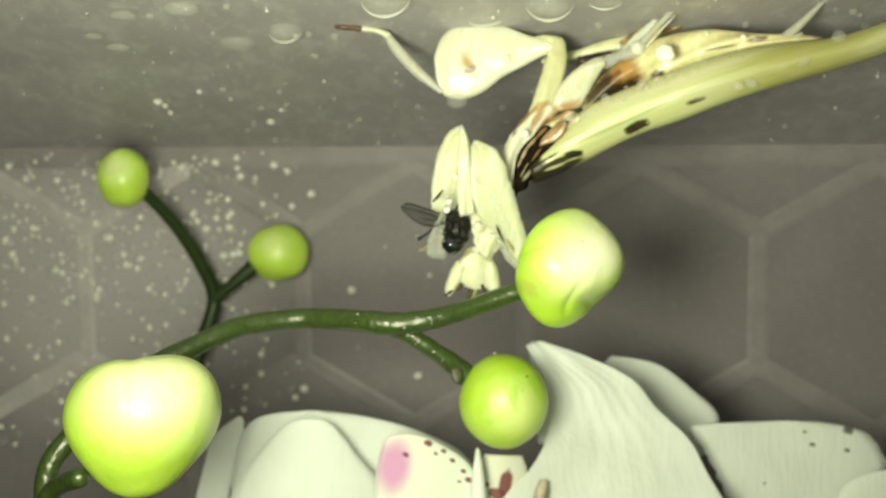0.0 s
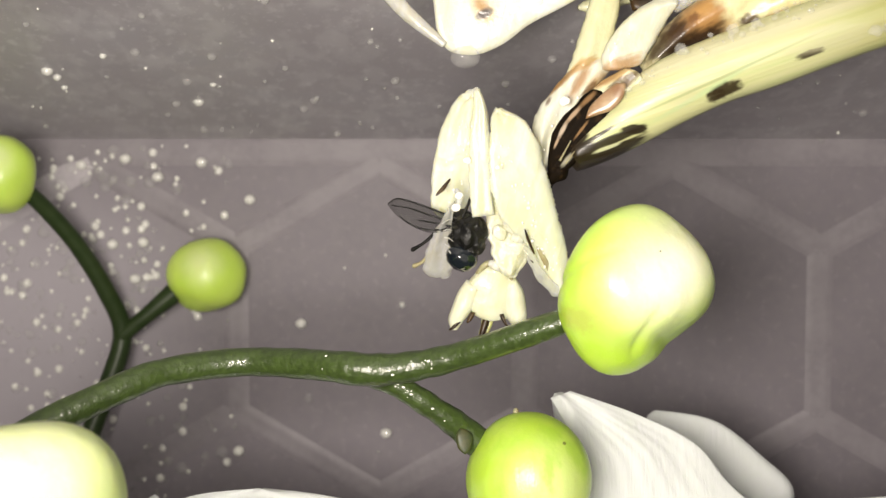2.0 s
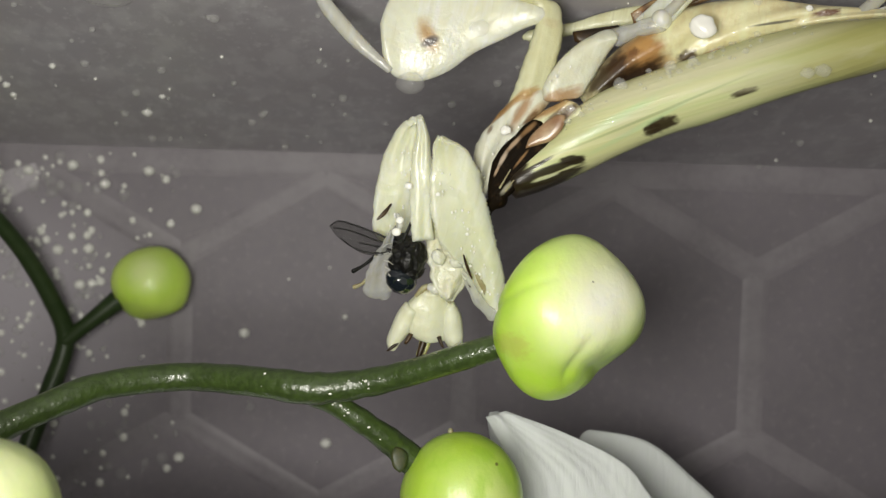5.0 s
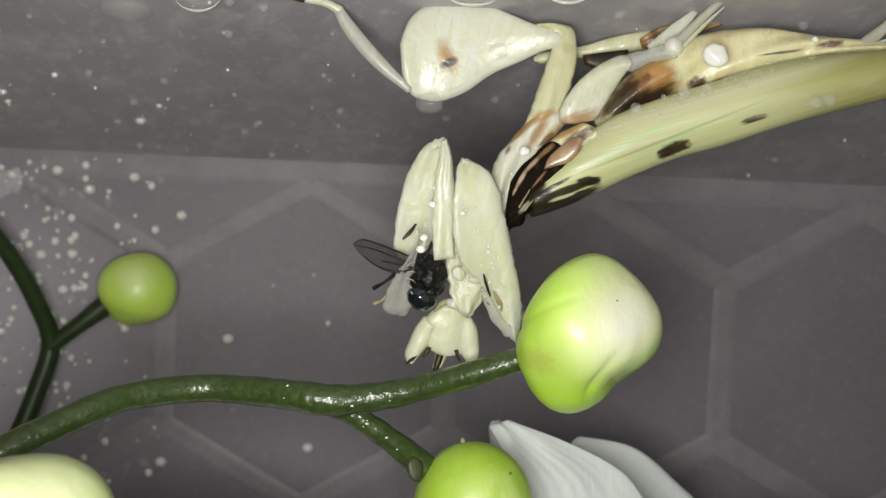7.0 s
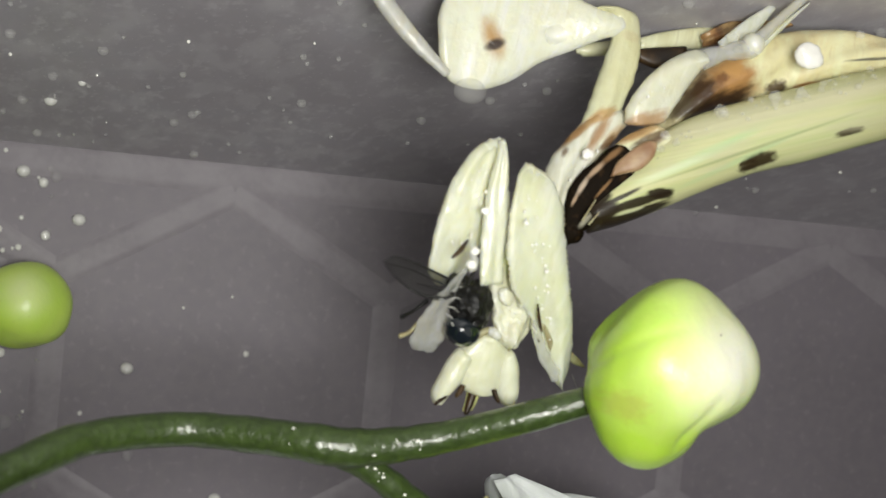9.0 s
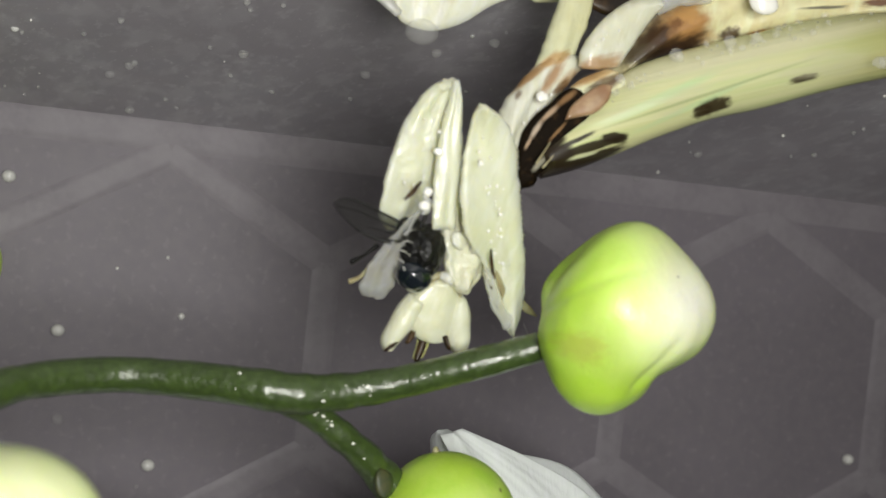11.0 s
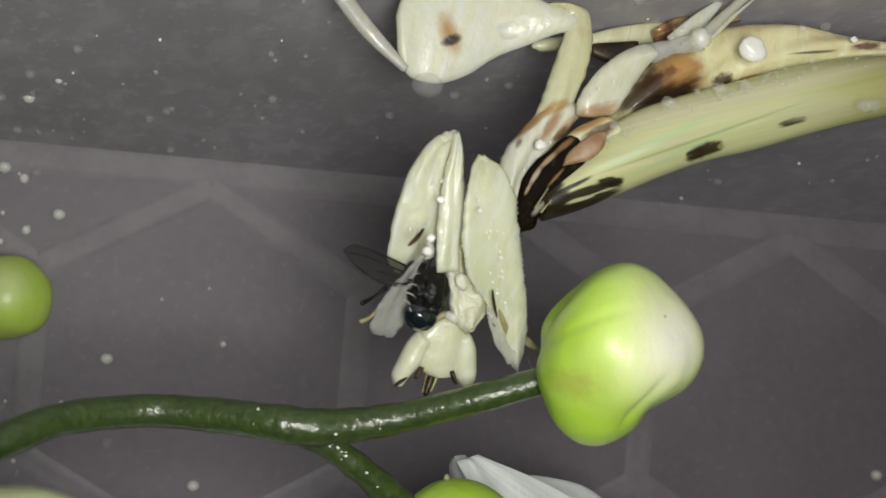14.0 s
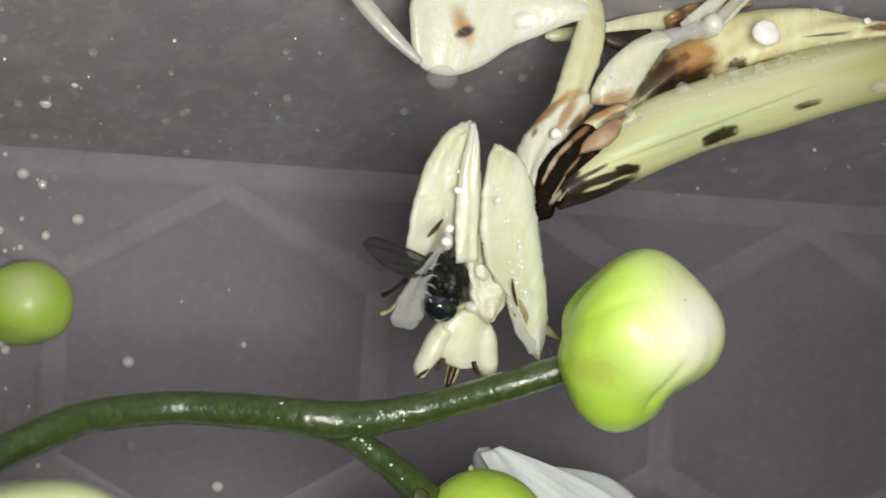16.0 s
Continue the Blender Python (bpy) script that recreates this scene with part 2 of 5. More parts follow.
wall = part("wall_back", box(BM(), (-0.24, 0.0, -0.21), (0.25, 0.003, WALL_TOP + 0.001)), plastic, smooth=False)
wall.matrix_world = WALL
tagged(wall, "grey plastic tub wall with raised hexagon pattern, wet", "wall", kind="structure")
floor = part("floor", box(BM(), (-0.23, -0.30, -0.163), (0.25, 0.12, -0.16)), plastic, smooth=False)
tagged(floor, "grey plastic bottom of the tub", "floor", kind="structure")
for name, x in (("wall_west", -0.223), ("wall_east", 0.24)):
    tagged(part(name, box(BM(), (x, -0.30, -0.16), (x + 0.003, 0.11, 0.115 if x < 0 else 0.095)), plastic, smooth=False), "plain grey plastic tub wall", "wall", kind="structure")
bm = BM()
corners = [(-0.23, 0.12), (-0.23, -0.30), (0.25, -0.30), (0.25, 0.12)]
strip(bm, [[(x, y, lid_z(x, y)) for x, y in corners], [(x, y, lid_z(x, y) + 0.003) for x, y in corners]])
varied(lid_plastic, (0.36, 0.33, 0.36), 0.05, 0.35)
ceiling = tagged(part("ceiling", bm, lid_plastic, smooth=False), "wet grey plastic lid beaded with condensation", "lid", kind="structure")


def ridge_mesh(length, skin, half=0.0022):
    """A low rounded band with a slight hollow along its middle."""
    bm = BM()
    prof = [(half * (i / 8 - 1), 0.00005 - 0.00020 * h) for i, h in enumerate((0, 0.12, 0.38, 0.68, 0.9, 1.0, 0.99, 0.96, 0.95, 0.96, 0.99, 1.0, 0.9, 0.68, 0.38, 0.12, 0))]
    strip(bm, [[(x, y, z) for x, y in prof] for z in (-length / 2, length / 2)], closed=False)
    bmesh.ops.recalc_face_normals(bm, faces=bm.faces)
    if bm.faces[:][5].normal.y > 0:
        bmesh.ops.reverse_faces(bm, faces=bm.faces)
    me = bpy.data.meshes.new("ridge")
    bm.to_mesh(me)
    bm.free()
    for p in me.polygons:
        p.use_smooth = True
    me.materials.append(skin)
    return me


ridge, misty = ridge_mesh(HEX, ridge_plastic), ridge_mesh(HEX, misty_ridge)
W3 = HEX * math.sqrt(3)
for i in range(-6, 7):
    for j in range(-5, 2):
        x0 = i * W3 + (j % 2) * W3 / 2
        z0 = j * 1.5 * HEX
        for dx, dz, turn in ((0, -0.5, 0), (0.25, 0.25, 60), (-0.25, 0.25, -60)):
            x, z = x0 + dx * W3, z0 + dz * HEX
            if z + 0.5 * HEX * (1 if turn == 0 else 0.5) > WALL_TOP or abs(x) > 0.22:
                continue
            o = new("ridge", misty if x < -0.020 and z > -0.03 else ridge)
            o.parent = wall
            o.matrix_basis = pose(x, 0, z, 0, turn, 0)
border = ridge_mesh(0.47, ridge_plastic, 0.0026)
o = new("border_ridge", border)
o.parent = wall
o.matrix_basis = pose(0.005, 0, 0.0134, 0, 90, 0)

# ---- orchid ----
stem_green = material("stem_green", (0.042, 0.068, 0.017), rough=0.36, spec=0.45, coat=0.6)
bsdf(stem_green).inputs["Coat Roughness"].default_value = 0.10
varied(stem_green, (0.03, 0.05, 0.012), 0.5, 0.6)
varied(stem_green, (0.08, 0.13, 0.03), 1.6, 0.35)
bump(stem_green, noisy(stem_green, coords(stem_green), 1.0), 0.18, 0.0004)
bump(stem_green, noisy(stem_green, coords(stem_green), 2.5), 0.05, 0.0002)


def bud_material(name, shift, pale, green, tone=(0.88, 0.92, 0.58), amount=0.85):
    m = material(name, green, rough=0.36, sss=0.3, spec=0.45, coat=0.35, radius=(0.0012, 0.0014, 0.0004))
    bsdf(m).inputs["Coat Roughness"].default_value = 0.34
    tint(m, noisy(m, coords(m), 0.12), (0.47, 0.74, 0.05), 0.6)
    # Pale patch: the bud's own paler colour plus the torch's highlight painted in.
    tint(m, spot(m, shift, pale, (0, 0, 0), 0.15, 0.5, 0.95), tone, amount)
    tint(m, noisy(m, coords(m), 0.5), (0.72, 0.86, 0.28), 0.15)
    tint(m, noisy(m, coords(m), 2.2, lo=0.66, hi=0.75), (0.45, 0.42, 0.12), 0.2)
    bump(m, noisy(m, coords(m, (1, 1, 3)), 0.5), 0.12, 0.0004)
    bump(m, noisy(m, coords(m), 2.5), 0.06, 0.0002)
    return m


# Darker than the near stem: shade on the twig is put into its colour.
shaded_twig_green = material("shaded_twig_green", (0.022, 0.040, 0.012), rough=0.4, spec=0.35)
varied(shaded_twig_green, (0.035, 0.055, 0.02), 0.6, 0.6)
spray = thing("orchid_spray", (-0.0284, -0.0260, -0.0037), "green orchid stem with pale green buds and white spotted blossoms", "orchid")
part("stem", rod(BM(), [(-0.0259, -0.0288, -0.0056), (-0.0256, -0.0286, -0.0005), (-0.0242, -0.0283, 0.0026), (-0.0195, -0.0270, 0.0076), (-0.0134, -0.0255, 0.0126), (-0.0044, -0.0227, 0.0170), (-0.0004, -0.0210, 0.0183), (0.0060, -0.0197, 0.0190), (0.0111, -0.0218, 0.0189), (0.0150, -0.0242, 0.0186), (0.0182, -0.0254, 0.0183), (0.0223, -0.0260, 0.0187), (0.0260, -0.0276, 0.0196), (0.0308, -0.0306, 0.0213), (0.0360, -0.0331, 0.0232)], [0.00140, 0.00140, 0.00140, 0.00134, 0.00145, 0.00157, 0.00128, 0.00116], n=70, seg=18, knots=0.08), stem_green, spray)
part("pedicel", rod(BM(), [(0.0175, -0.0235, 0.0180), (0.0204, -0.0230, 0.0169), (0.0229, -0.0229, 0.0154), (0.0256, -0.0224, 0.0136), (0.0271, -0.0217, 0.0125), (0.0286, -0.0214, 0.0112)], [0.00116, 0.00116, 0.00128, 0.00157], n=30, seg=16, knots=0.1, seed=3), stem_green, spray)
part("pedicel", rod(BM(), [(-0.0251, -0.0340, -0.0040), (-0.0231, -0.0360, -0.0010), (-0.0191, -0.0420, 0.0010)], [0.0013, 0.0012, 0.0012]), stem_green, spray)


def bud_shape(lumps, seed, notch=0.0, seams=3, turn=0.0, taper=0.0):
    def shape(d):
        a = math.atan2(d.y, d.x) + turn
        k = 1 + lumps * noise.noise((d.x * 1.3 + seed, d.y * 1.3, d.z * 1.3))
        k *= 1 + taper * d.z
        k -= notch * max(0, 1 - abs(math.sin(a * seams / 2)) * 9) * (1 - d.z * d.z)
        return k
    return shape


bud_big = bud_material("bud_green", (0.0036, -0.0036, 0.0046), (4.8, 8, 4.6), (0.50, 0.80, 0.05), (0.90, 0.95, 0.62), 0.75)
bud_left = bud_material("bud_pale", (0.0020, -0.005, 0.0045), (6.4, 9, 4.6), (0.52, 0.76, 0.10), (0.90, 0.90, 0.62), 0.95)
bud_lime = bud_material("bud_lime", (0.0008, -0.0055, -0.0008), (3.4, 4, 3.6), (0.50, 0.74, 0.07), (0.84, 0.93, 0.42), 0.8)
BUD = Vector((0.0397, -0.0370, 0.0255))


def bud_swell(x, y, z):
    """The big bud's slow swellings, as a sum of powers of the direction."""
    return (-0.025 - 0.030 * z * z - 0.028 * z * z * z + 0.055 * z * z * z * z - 0.021 * y * z + 0.087 * y * z * z
                - 0.093 * y * z * z * z + 0.019 * y * y + 0.128 * y * y * z - 0.018 * y * y * z * z + 0.114 * y * y * y * z
                + 0.029 * y * y * y * y - 0.075 * x * z * z + 0.266 * x * z * z * z + 0.023 * x * y - 0.100 * x * y * z
                + 0.087 * x * y * z * z - 0.139 * x * y * y - 0.410 * x * y * y * z - 0.065 * x * y * y * y - 0.015 * x * x
                - 0.054 * x * x * z - 0.067 * x * x * z * z - 0.041 * x * x * y - 0.042 * x * x * y * z + 0.072 * x * x * x
                + 0.149 * x * x * x * z + 0.044 * x * x * x * x)


def big_bud(d):
    """Squarish, taller than broad, waisted on one side, with the edge of a sepal as a groove on the other."""
    swell = bud_swell(d.x, d.y, d.z)
    a = math.degrees(math.atan2(d.z, d.x))
    flank = ((a + 58 + 180) % 360) - 180
    flap = ((a + 28 + 180) % 360) - 180
    waist = ((a - 178 + 180) % 360) - 180
    rim = 1 - d.y * d.y
    x = 0.978 * d.x - 0.208 * d.y
    k = 1 + rim * (0.05 * math.cos(math.radians(2 * (a - 92))) + 0.025 * math.cos(math.radians(4 * (a - 5))))
    k -= (0.05 * math.exp(-(flank / 9) ** 2) + 0.06 * math.exp(-((flank - 10) / 24) ** 2) - 0.01 * math.exp(-(flap / 16) ** 2)) * rim ** 3 + 0.035 * math.exp(-(waist / 12) ** 2) * rim
    k += 0.04 * noise.noise((d.x * 1.6 + 3, d.y * 1.6, d.z * 1.6)) + 0.008 * noise.noise((d.x * 3.4, d.y * 3.4 + 5, d.z * 3.4))
    k *= 1 - 0.06 * max(0, -d.z)
    crease = d.z - 0.41 - 0.4 * x
    k -= 0.022 * math.exp(-(crease / 0.05) ** 2) * max(0, min(1, 1.2 - 4 * x)) * (d.y < 0.4)
    if d.y < 0.5:
        s, u = 0.8 * x - 0.6 * d.z - 0.64, -0.6 * x - 0.8 * d.z
        along = max(0, min(1, (u + 0.3) * 2)) * max(0, min(1, (0.75 - u) * 4))
        k -= along * (0.035 * math.exp(-(s / 0.035) ** 2) if s < 0 else 0.035 * math.exp(-(s / 0.08) ** 2) - 0.015 * min(1, s / 0.1))
    return k + swell


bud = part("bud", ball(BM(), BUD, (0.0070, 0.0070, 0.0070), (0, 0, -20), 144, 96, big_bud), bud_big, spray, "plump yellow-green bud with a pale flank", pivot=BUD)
# Two soft pale patches: the torch's highlight put into the bud's colour.
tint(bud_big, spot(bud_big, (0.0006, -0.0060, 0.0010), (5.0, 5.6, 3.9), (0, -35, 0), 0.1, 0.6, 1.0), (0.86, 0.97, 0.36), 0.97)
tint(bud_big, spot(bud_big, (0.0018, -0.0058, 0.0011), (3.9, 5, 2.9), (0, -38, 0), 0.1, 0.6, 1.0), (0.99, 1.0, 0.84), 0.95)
tint(bud_big, spot(bud_big, (-0.0054, -0.0030, -0.0026), (1.4, 3, 0.9), (0, 30, 0), 0.7, 2.2, 0.5), (0.52, 0.46, 0.10), 0.4)
tint(bud_big, spot(bud_big, (0.0010, -0.0068, 0.0030), (0.1, 2, 0.1), (0, 0, 0), 0.2, 1.5, 0.3), (0.10, 0.10, 0.03), 0.9)
tint(bud_lime, noisy(bud_lime, coords(bud_lime, (1, 1, 1.6)), 0.33, lo=0.5, hi=0.66), (0.40, 0.68, 0.05), 0.55)
tint(bud_lime, spot(bud_lime, (0.0026, -0.0048, 0.0036), (0.18, 2, 0.15), (0, 0, 0), 0.3, 1.5, 0.4), (0.12, 0.12, 0.03), 0.85)
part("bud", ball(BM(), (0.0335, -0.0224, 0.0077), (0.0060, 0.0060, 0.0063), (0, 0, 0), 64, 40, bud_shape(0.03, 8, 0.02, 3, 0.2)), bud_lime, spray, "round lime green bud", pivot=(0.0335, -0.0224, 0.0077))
bract_green = material("bract_green", (0.035, 0.050, 0.016), rough=0.45)
varied(bract_green, (0.085, 0.080, 0.030), 1.2, 0.7)
husk = material("husk", (0.40, 0.38, 0.22), rough=0.5, sss=0.2)
varied(husk, (0.25, 0.18, 0.08), 1.0, 0.7)
part("bract", blade(BM(), [(0.0262, -0.0233, 0.0124), (0.0263, -0.0235, 0.0114), (0.0266, -0.0235, 0.0106), (0.0270, -0.0235, 0.0101)], [(0.0272, -0.0232, 0.0128), (0.0279, -0.0234, 0.0119), (0.0278, -0.0235, 0.0110), (0.0274, -0.0235, 0.0102)], 0.0004, n=14, across=8, tip=4, rough=0.2), bract_green, spray, "small dry bract")
part("bract", blade(BM(), [(0.0164, -0.0260, 0.0188), (0.0176, -0.0260, 0.0179), (0.0193, -0.0260, 0.0176)], [(0.0175, -0.0260, 0.0193), (0.0192, -0.0260, 0.0189), (0.0201, -0.0260, 0.0182)], 0.0004, n=14, across=8, tip=4, rough=0.2), stem_green, spray)
part("bud_tip", ball(BM(), (0.0324, -0.0220, 0.0140), (0.0003, 0.0003, 0.0004), (0, 0, 0), 12, 8), husk, spray)
LL = Vector((-0.0107, -0.0500, 0.0077))


def pale_bud(d):
    """Broad shouldered, narrowing towards its tip."""
    x, y, z = d
    return (1 + 0.05 * z + 0.24 * z * (1 - z * z) - 0.13 * max(0, z) ** 4 - 0.03 * math.exp(-((x + 0.1) / 0.12) ** 2) * max(0, z)) * (0.985 - 0.055 * z * z - 0.066 * y * z + 0.045 * y * y + 0.08 * x * z + 0.028 * x * y - 0.015 * x * x + 0.03 * noise.noise((1.5 * x + 5, 1.5 * y, 1.5 * z)))


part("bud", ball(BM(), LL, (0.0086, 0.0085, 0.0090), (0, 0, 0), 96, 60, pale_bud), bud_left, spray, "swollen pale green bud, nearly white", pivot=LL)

far_spray = thing("orchid_spray", (-0.0161, 0.0320, -0.0032), "thin orchid twig in shaded dark green with two small round buds", "orchid")
part("stem", rod(BM(), [(-0.0166, 0.0337, -0.0048), (-0.0144, 0.0349, 0.0069), (-0.0120, 0.0359, 0.0142), (-0.0101, 0.0365, 0.0215), (-0.0121, 0.0340, 0.0273), (-0.0156, 0.0304, 0.0334), (-0.0197, 0.0267, 0.0383), (-0.0229, 0.0229, 0.0412)], [0.00135, 0.00135, 0.00118, 0.00101], n=50), shaded_twig_green, far_spray)
part("pedicel", rod(BM(), [(-0.0101, 0.0362, 0.0213), (-0.0068, 0.0352, 0.0240), (-0.0028, 0.0348, 0.0273)], [0.00111, 0.00111, 0.00151]), shaded_twig_green, far_spray)
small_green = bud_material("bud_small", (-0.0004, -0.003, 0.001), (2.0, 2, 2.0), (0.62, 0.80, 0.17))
SB, TB = Vector((0.0012, 0.0348, 0.0293)), Vector((-0.0240, 0.0240, 0.0417))
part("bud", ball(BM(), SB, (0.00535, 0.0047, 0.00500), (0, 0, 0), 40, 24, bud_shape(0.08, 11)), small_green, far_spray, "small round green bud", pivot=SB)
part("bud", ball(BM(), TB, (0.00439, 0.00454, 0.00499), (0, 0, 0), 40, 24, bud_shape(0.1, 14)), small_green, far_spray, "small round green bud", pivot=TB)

petal_white = material("petal_white", (0.81, 0.86, 0.84), rough=0.5, sss=0.3, spec=0.3, radius=(0.002, 0.0022, 0.0018))
varied(petal_white, (0.75, 0.80, 0.76), 0.15, 0.6)
bump(petal_white, noisy(petal_white, coords(petal_white, (1, 1, 8)), 1.5), 0.15, 0.0003)


def petal(name, edge_a, edge_b, flower, mat=None, **kw):
    return part(name, blade(BM(), edge_a, edge_b, 0.0006, **kw), mat or petal_white, flower)


flower = thing("blossom", (0.0311, -0.0160, -0.0050), "white orchid blossom with magenta and maroon lip marks", "")
petal("petal", [(0.0380, -0.0126, 0.0148), (0.0397, -0.0128, 0.0114), (0.0410, -0.0135, 0.0081), (0.0411, -0.0142, 0.0049), (0.0400, -0.0150, 0.0009), (0.0374, -0.0160, -0.0029), (0.0342, -0.0170, -0.0058), (0.0314, -0.0180, -0.0103)], [(0.0401, -0.0126, 0.0155), (0.0470, -0.0128, 0.0130), (0.0531, -0.0135, 0.0098), (0.0562, -0.0142, 0.0058), (0.0606, -0.0150, 0.0013), (0.0631, -0.0160, -0.0034), (0.0652, -0.0170, -0.0077), (0.0672, -0.0180, -0.0126)], flower, ribs=0.000035, rib_count=8, cup=-0.05, wave=0.0009, across=72, n=48)
petal("petal_curl", [(0.0392, -0.0124, 0.0153), (0.0400, -0.0126, 0.0114), (0.0412, -0.0133, 0.0081), (0.0413, -0.0140, 0.0049), (0.0402, -0.0148, 0.0009)], [(0.0388, -0.0075, 0.0150), (0.0394, -0.0072, 0.0112), (0.0402, -0.0074, 0.0078), (0.0404, -0.0080, 0.0046), (0.0395, -0.0088, 0.0006)], flower, cup=0.15, tip=2, n=30)
petal("sepal", [(0.0512, 0.0000, 0.0123), (0.0523, 0.0000, 0.0101), (0.0542, 0.0000, 0.0067), (0.0560, 0.0000, 0.0038), (0.0577, 0.0000, 0.0003), (0.0594, 0.0000, -0.0033)], [(0.0549, 0.0000, 0.0127), (0.0608, 0.0000, 0.0109), (0.0658, 0.0000, 0.0070), (0.0693, 0.0000, 0.0036), (0.0691, 0.0000, 0.0000), (0.0679, 0.0000, -0.0037)], flower, tip=4)
petal("petal", [(0.0056, -0.0080, 0.0056), (0.0002, -0.0080, 0.0047), (-0.0021, -0.0080, 0.0029), (-0.0031, -0.0080, 0.0004), (-0.0039, -0.0080, -0.0037), (-0.0041, -0.0080, -0.0078), (-0.0043, -0.0080, -0.0127)], [(0.0105, -0.0080, 0.0055), (0.0188, -0.0080, 0.0037), (0.0247, -0.0080, 0.0016), (0.0294, -0.0080, -0.0011), (0.0326, -0.0080, -0.0054), (0.0333, -0.0080, -0.0096), (0.0340, -0.0080, -0.0147)], flower, cup=0.03, wave=0.0008, tip=2)
petal("petal", [(0.0059, -0.0135, 0.0050), (0.0040, -0.0135, 0.0042), (0.0021, -0.0135, 0.0024), (0.0000, -0.0135, 0.0001), (-0.0024, -0.0135, -0.0030), (-0.0041, -0.0135, -0.0069), (-0.0050, -0.0135, -0.0116)], [(0.0088, -0.0135, 0.0050), (0.0104, -0.0135, 0.0040), (0.0123, -0.0135, 0.0019), (0.0141, -0.0135, -0.0006), (0.0168, -0.0135, -0.0039), (0.0192, -0.0135, -0.0080), (0.0207, -0.0135, -0.0130)], flower, cup=0.06, tip=2)
petal("sepal", [(-0.0044, 0.0020, 0.0037), (-0.0076, 0.0020, 0.0007), (-0.0087, 0.0020, -0.0031), (-0.0100, 0.0020, -0.0082), (-0.0111, 0.0020, -0.0133)], [(-0.0026, 0.0020, 0.0042), (-0.0030, 0.0020, 0.0005), (-0.0041, 0.0020, -0.0034), (-0.0051, 0.0020, -0.0084), (-0.0060, 0.0020, -0.0135)], flower, tip=3)
lip_white = material("lip_white", (0.80, 0.82, 0.76), rough=0.45, sss=0.3, spec=0.3)
LIP = flower.matrix_world.translation
tint(lip_white, spot(lip_white, Vector((0.0188, -0.0195, -0.0012)) - LIP, (2.2, 8, 3.6), (0, 12, 0), 0.2, 0.8, 0.5), (0.62, 0.24, 0.56), 0.85)
for c, r in (((0.0204, -0.0195, 0.0004), 0.45), ((0.0235, -0.0195, 0.0019), 0.6), ((0.0245, -0.0195, 0.0005), 0.3), ((0.0256, -0.0195, 0.0008), 0.4), ((0.0268, -0.0195, -0.0005), 0.4), ((0.0283, -0.0195, -0.0020), 0.4), ((0.0290, -0.0195, -0.0032), 0.5), ((0.0277, -0.0195, -0.0034), 0.25)):
    tint(lip_white, spot(lip_white, Vector(c) - LIP, (r, 8, 0.7 * r), (0, 20, 0), 0.3, 1.5, 0.2), (0.16, 0.02, 0.03), 0.9)
petal("lip", [(0.0189, -0.0195, 0.0033), (0.0175, -0.0195, 0.0024), (0.0168, -0.0195, 0.0001), (0.0162, -0.0195, -0.0030), (0.0160, -0.0195, -0.0069), (0.0158, -0.0195, -0.0116)], [(0.0218, -0.0195, 0.0033), (0.0249, -0.0195, 0.0019), (0.0287, -0.0195, -0.0006), (0.0304, -0.0195, -0.0037), (0.0311, -0.0195, -0.0077), (0.0311, -0.0195, -0.0124)], flower, lip_white, cup=0.04, tip=2)
throat = material("throat_white", (0.74, 0.74, 0.66), rough=0.45, sss=0.3, spec=0.3)
for c, size in (((0.0344, -0.0170, -0.0042), (0.9, 8, 1.9)), ((0.0332, -0.0170, -0.0056), (1.2, 8, 0.8)), ((0.0316, -0.0170, -0.0043), (0.5, 8, 0.4))):
    tint(throat, spot(throat, Vector(c) - LIP, size, (0, 15, 0), 0.4, 1.2, 0.2), (0.17, 0.02, 0.03), 0.92)
petal("throat", [(0.0314, -0.0165, -0.0001), (0.0310, -0.0165, -0.0025), (0.0304, -0.0165, -0.0057), (0.0301, -0.0165, -0.0113)], [(0.0369, -0.0165, -0.0004), (0.0377, -0.0165, -0.0028), (0.0376, -0.0165, -0.0061), (0.0374, -0.0165, -0.0117)], flower, throat, cup=0.1)
part("column", rod(BM(), [(0.0303, -0.0190, 0.0008), (0.0303, -0.0195, -0.0021), (0.0302, -0.0200, -0.0076)], [0.0003, 0.0008, 0.0015]), petal_white, flower)
brown_mark = material("callus_brown", (0.30, 0.22, 0.15), rough=0.5)
varied(brown_mark, (0.55, 0.50, 0.42), 0.7, 0.8)
part("callus", rod(BM(), [(0.0393, -0.0195, -0.0035), (0.0389, -0.0197, -0.0050), (0.0383, -0.0197, -0.0072)], [0.0005, 0.0009, 0.0008], flat=0.5), brown_mark, flower)
flower2 = thing("blossom", (0.0766, -0.0120, -0.0094), "white orchid blossom with dark specks on its petal", "")
specked = material("petal_specked", (0.81, 0.86, 0.84), rough=0.5, sss=0.3, spec=0.3, radius=(0.002, 0.0022, 0.0018))
varied(specked, (0.75, 0.80, 0.76), 0.15, 0.6)
bump(specked, noisy(specked, coords(specked, (1, 1, 6)), 1.2), 0.2, 0.0003)
for c, r in (((0.0809, -0.0100, -0.0003), 0.42), ((0.0861, -0.0100, -0.0012), 0.42), ((0.0798, -0.0100, 0.0016), 0.3), ((0.0864, -0.0100, 0.0017), 0.8), ((0.0735, -0.0100, -0.0058), 0.25)):
    tint(specked, spot(specked, Vector(c) - flower2.matrix_world.translation, (r, 8, 0.7 * r), (0, 10, 0), 0.3, 1.5, 0.25), (0.06, 0.05, 0.04), 0.85)
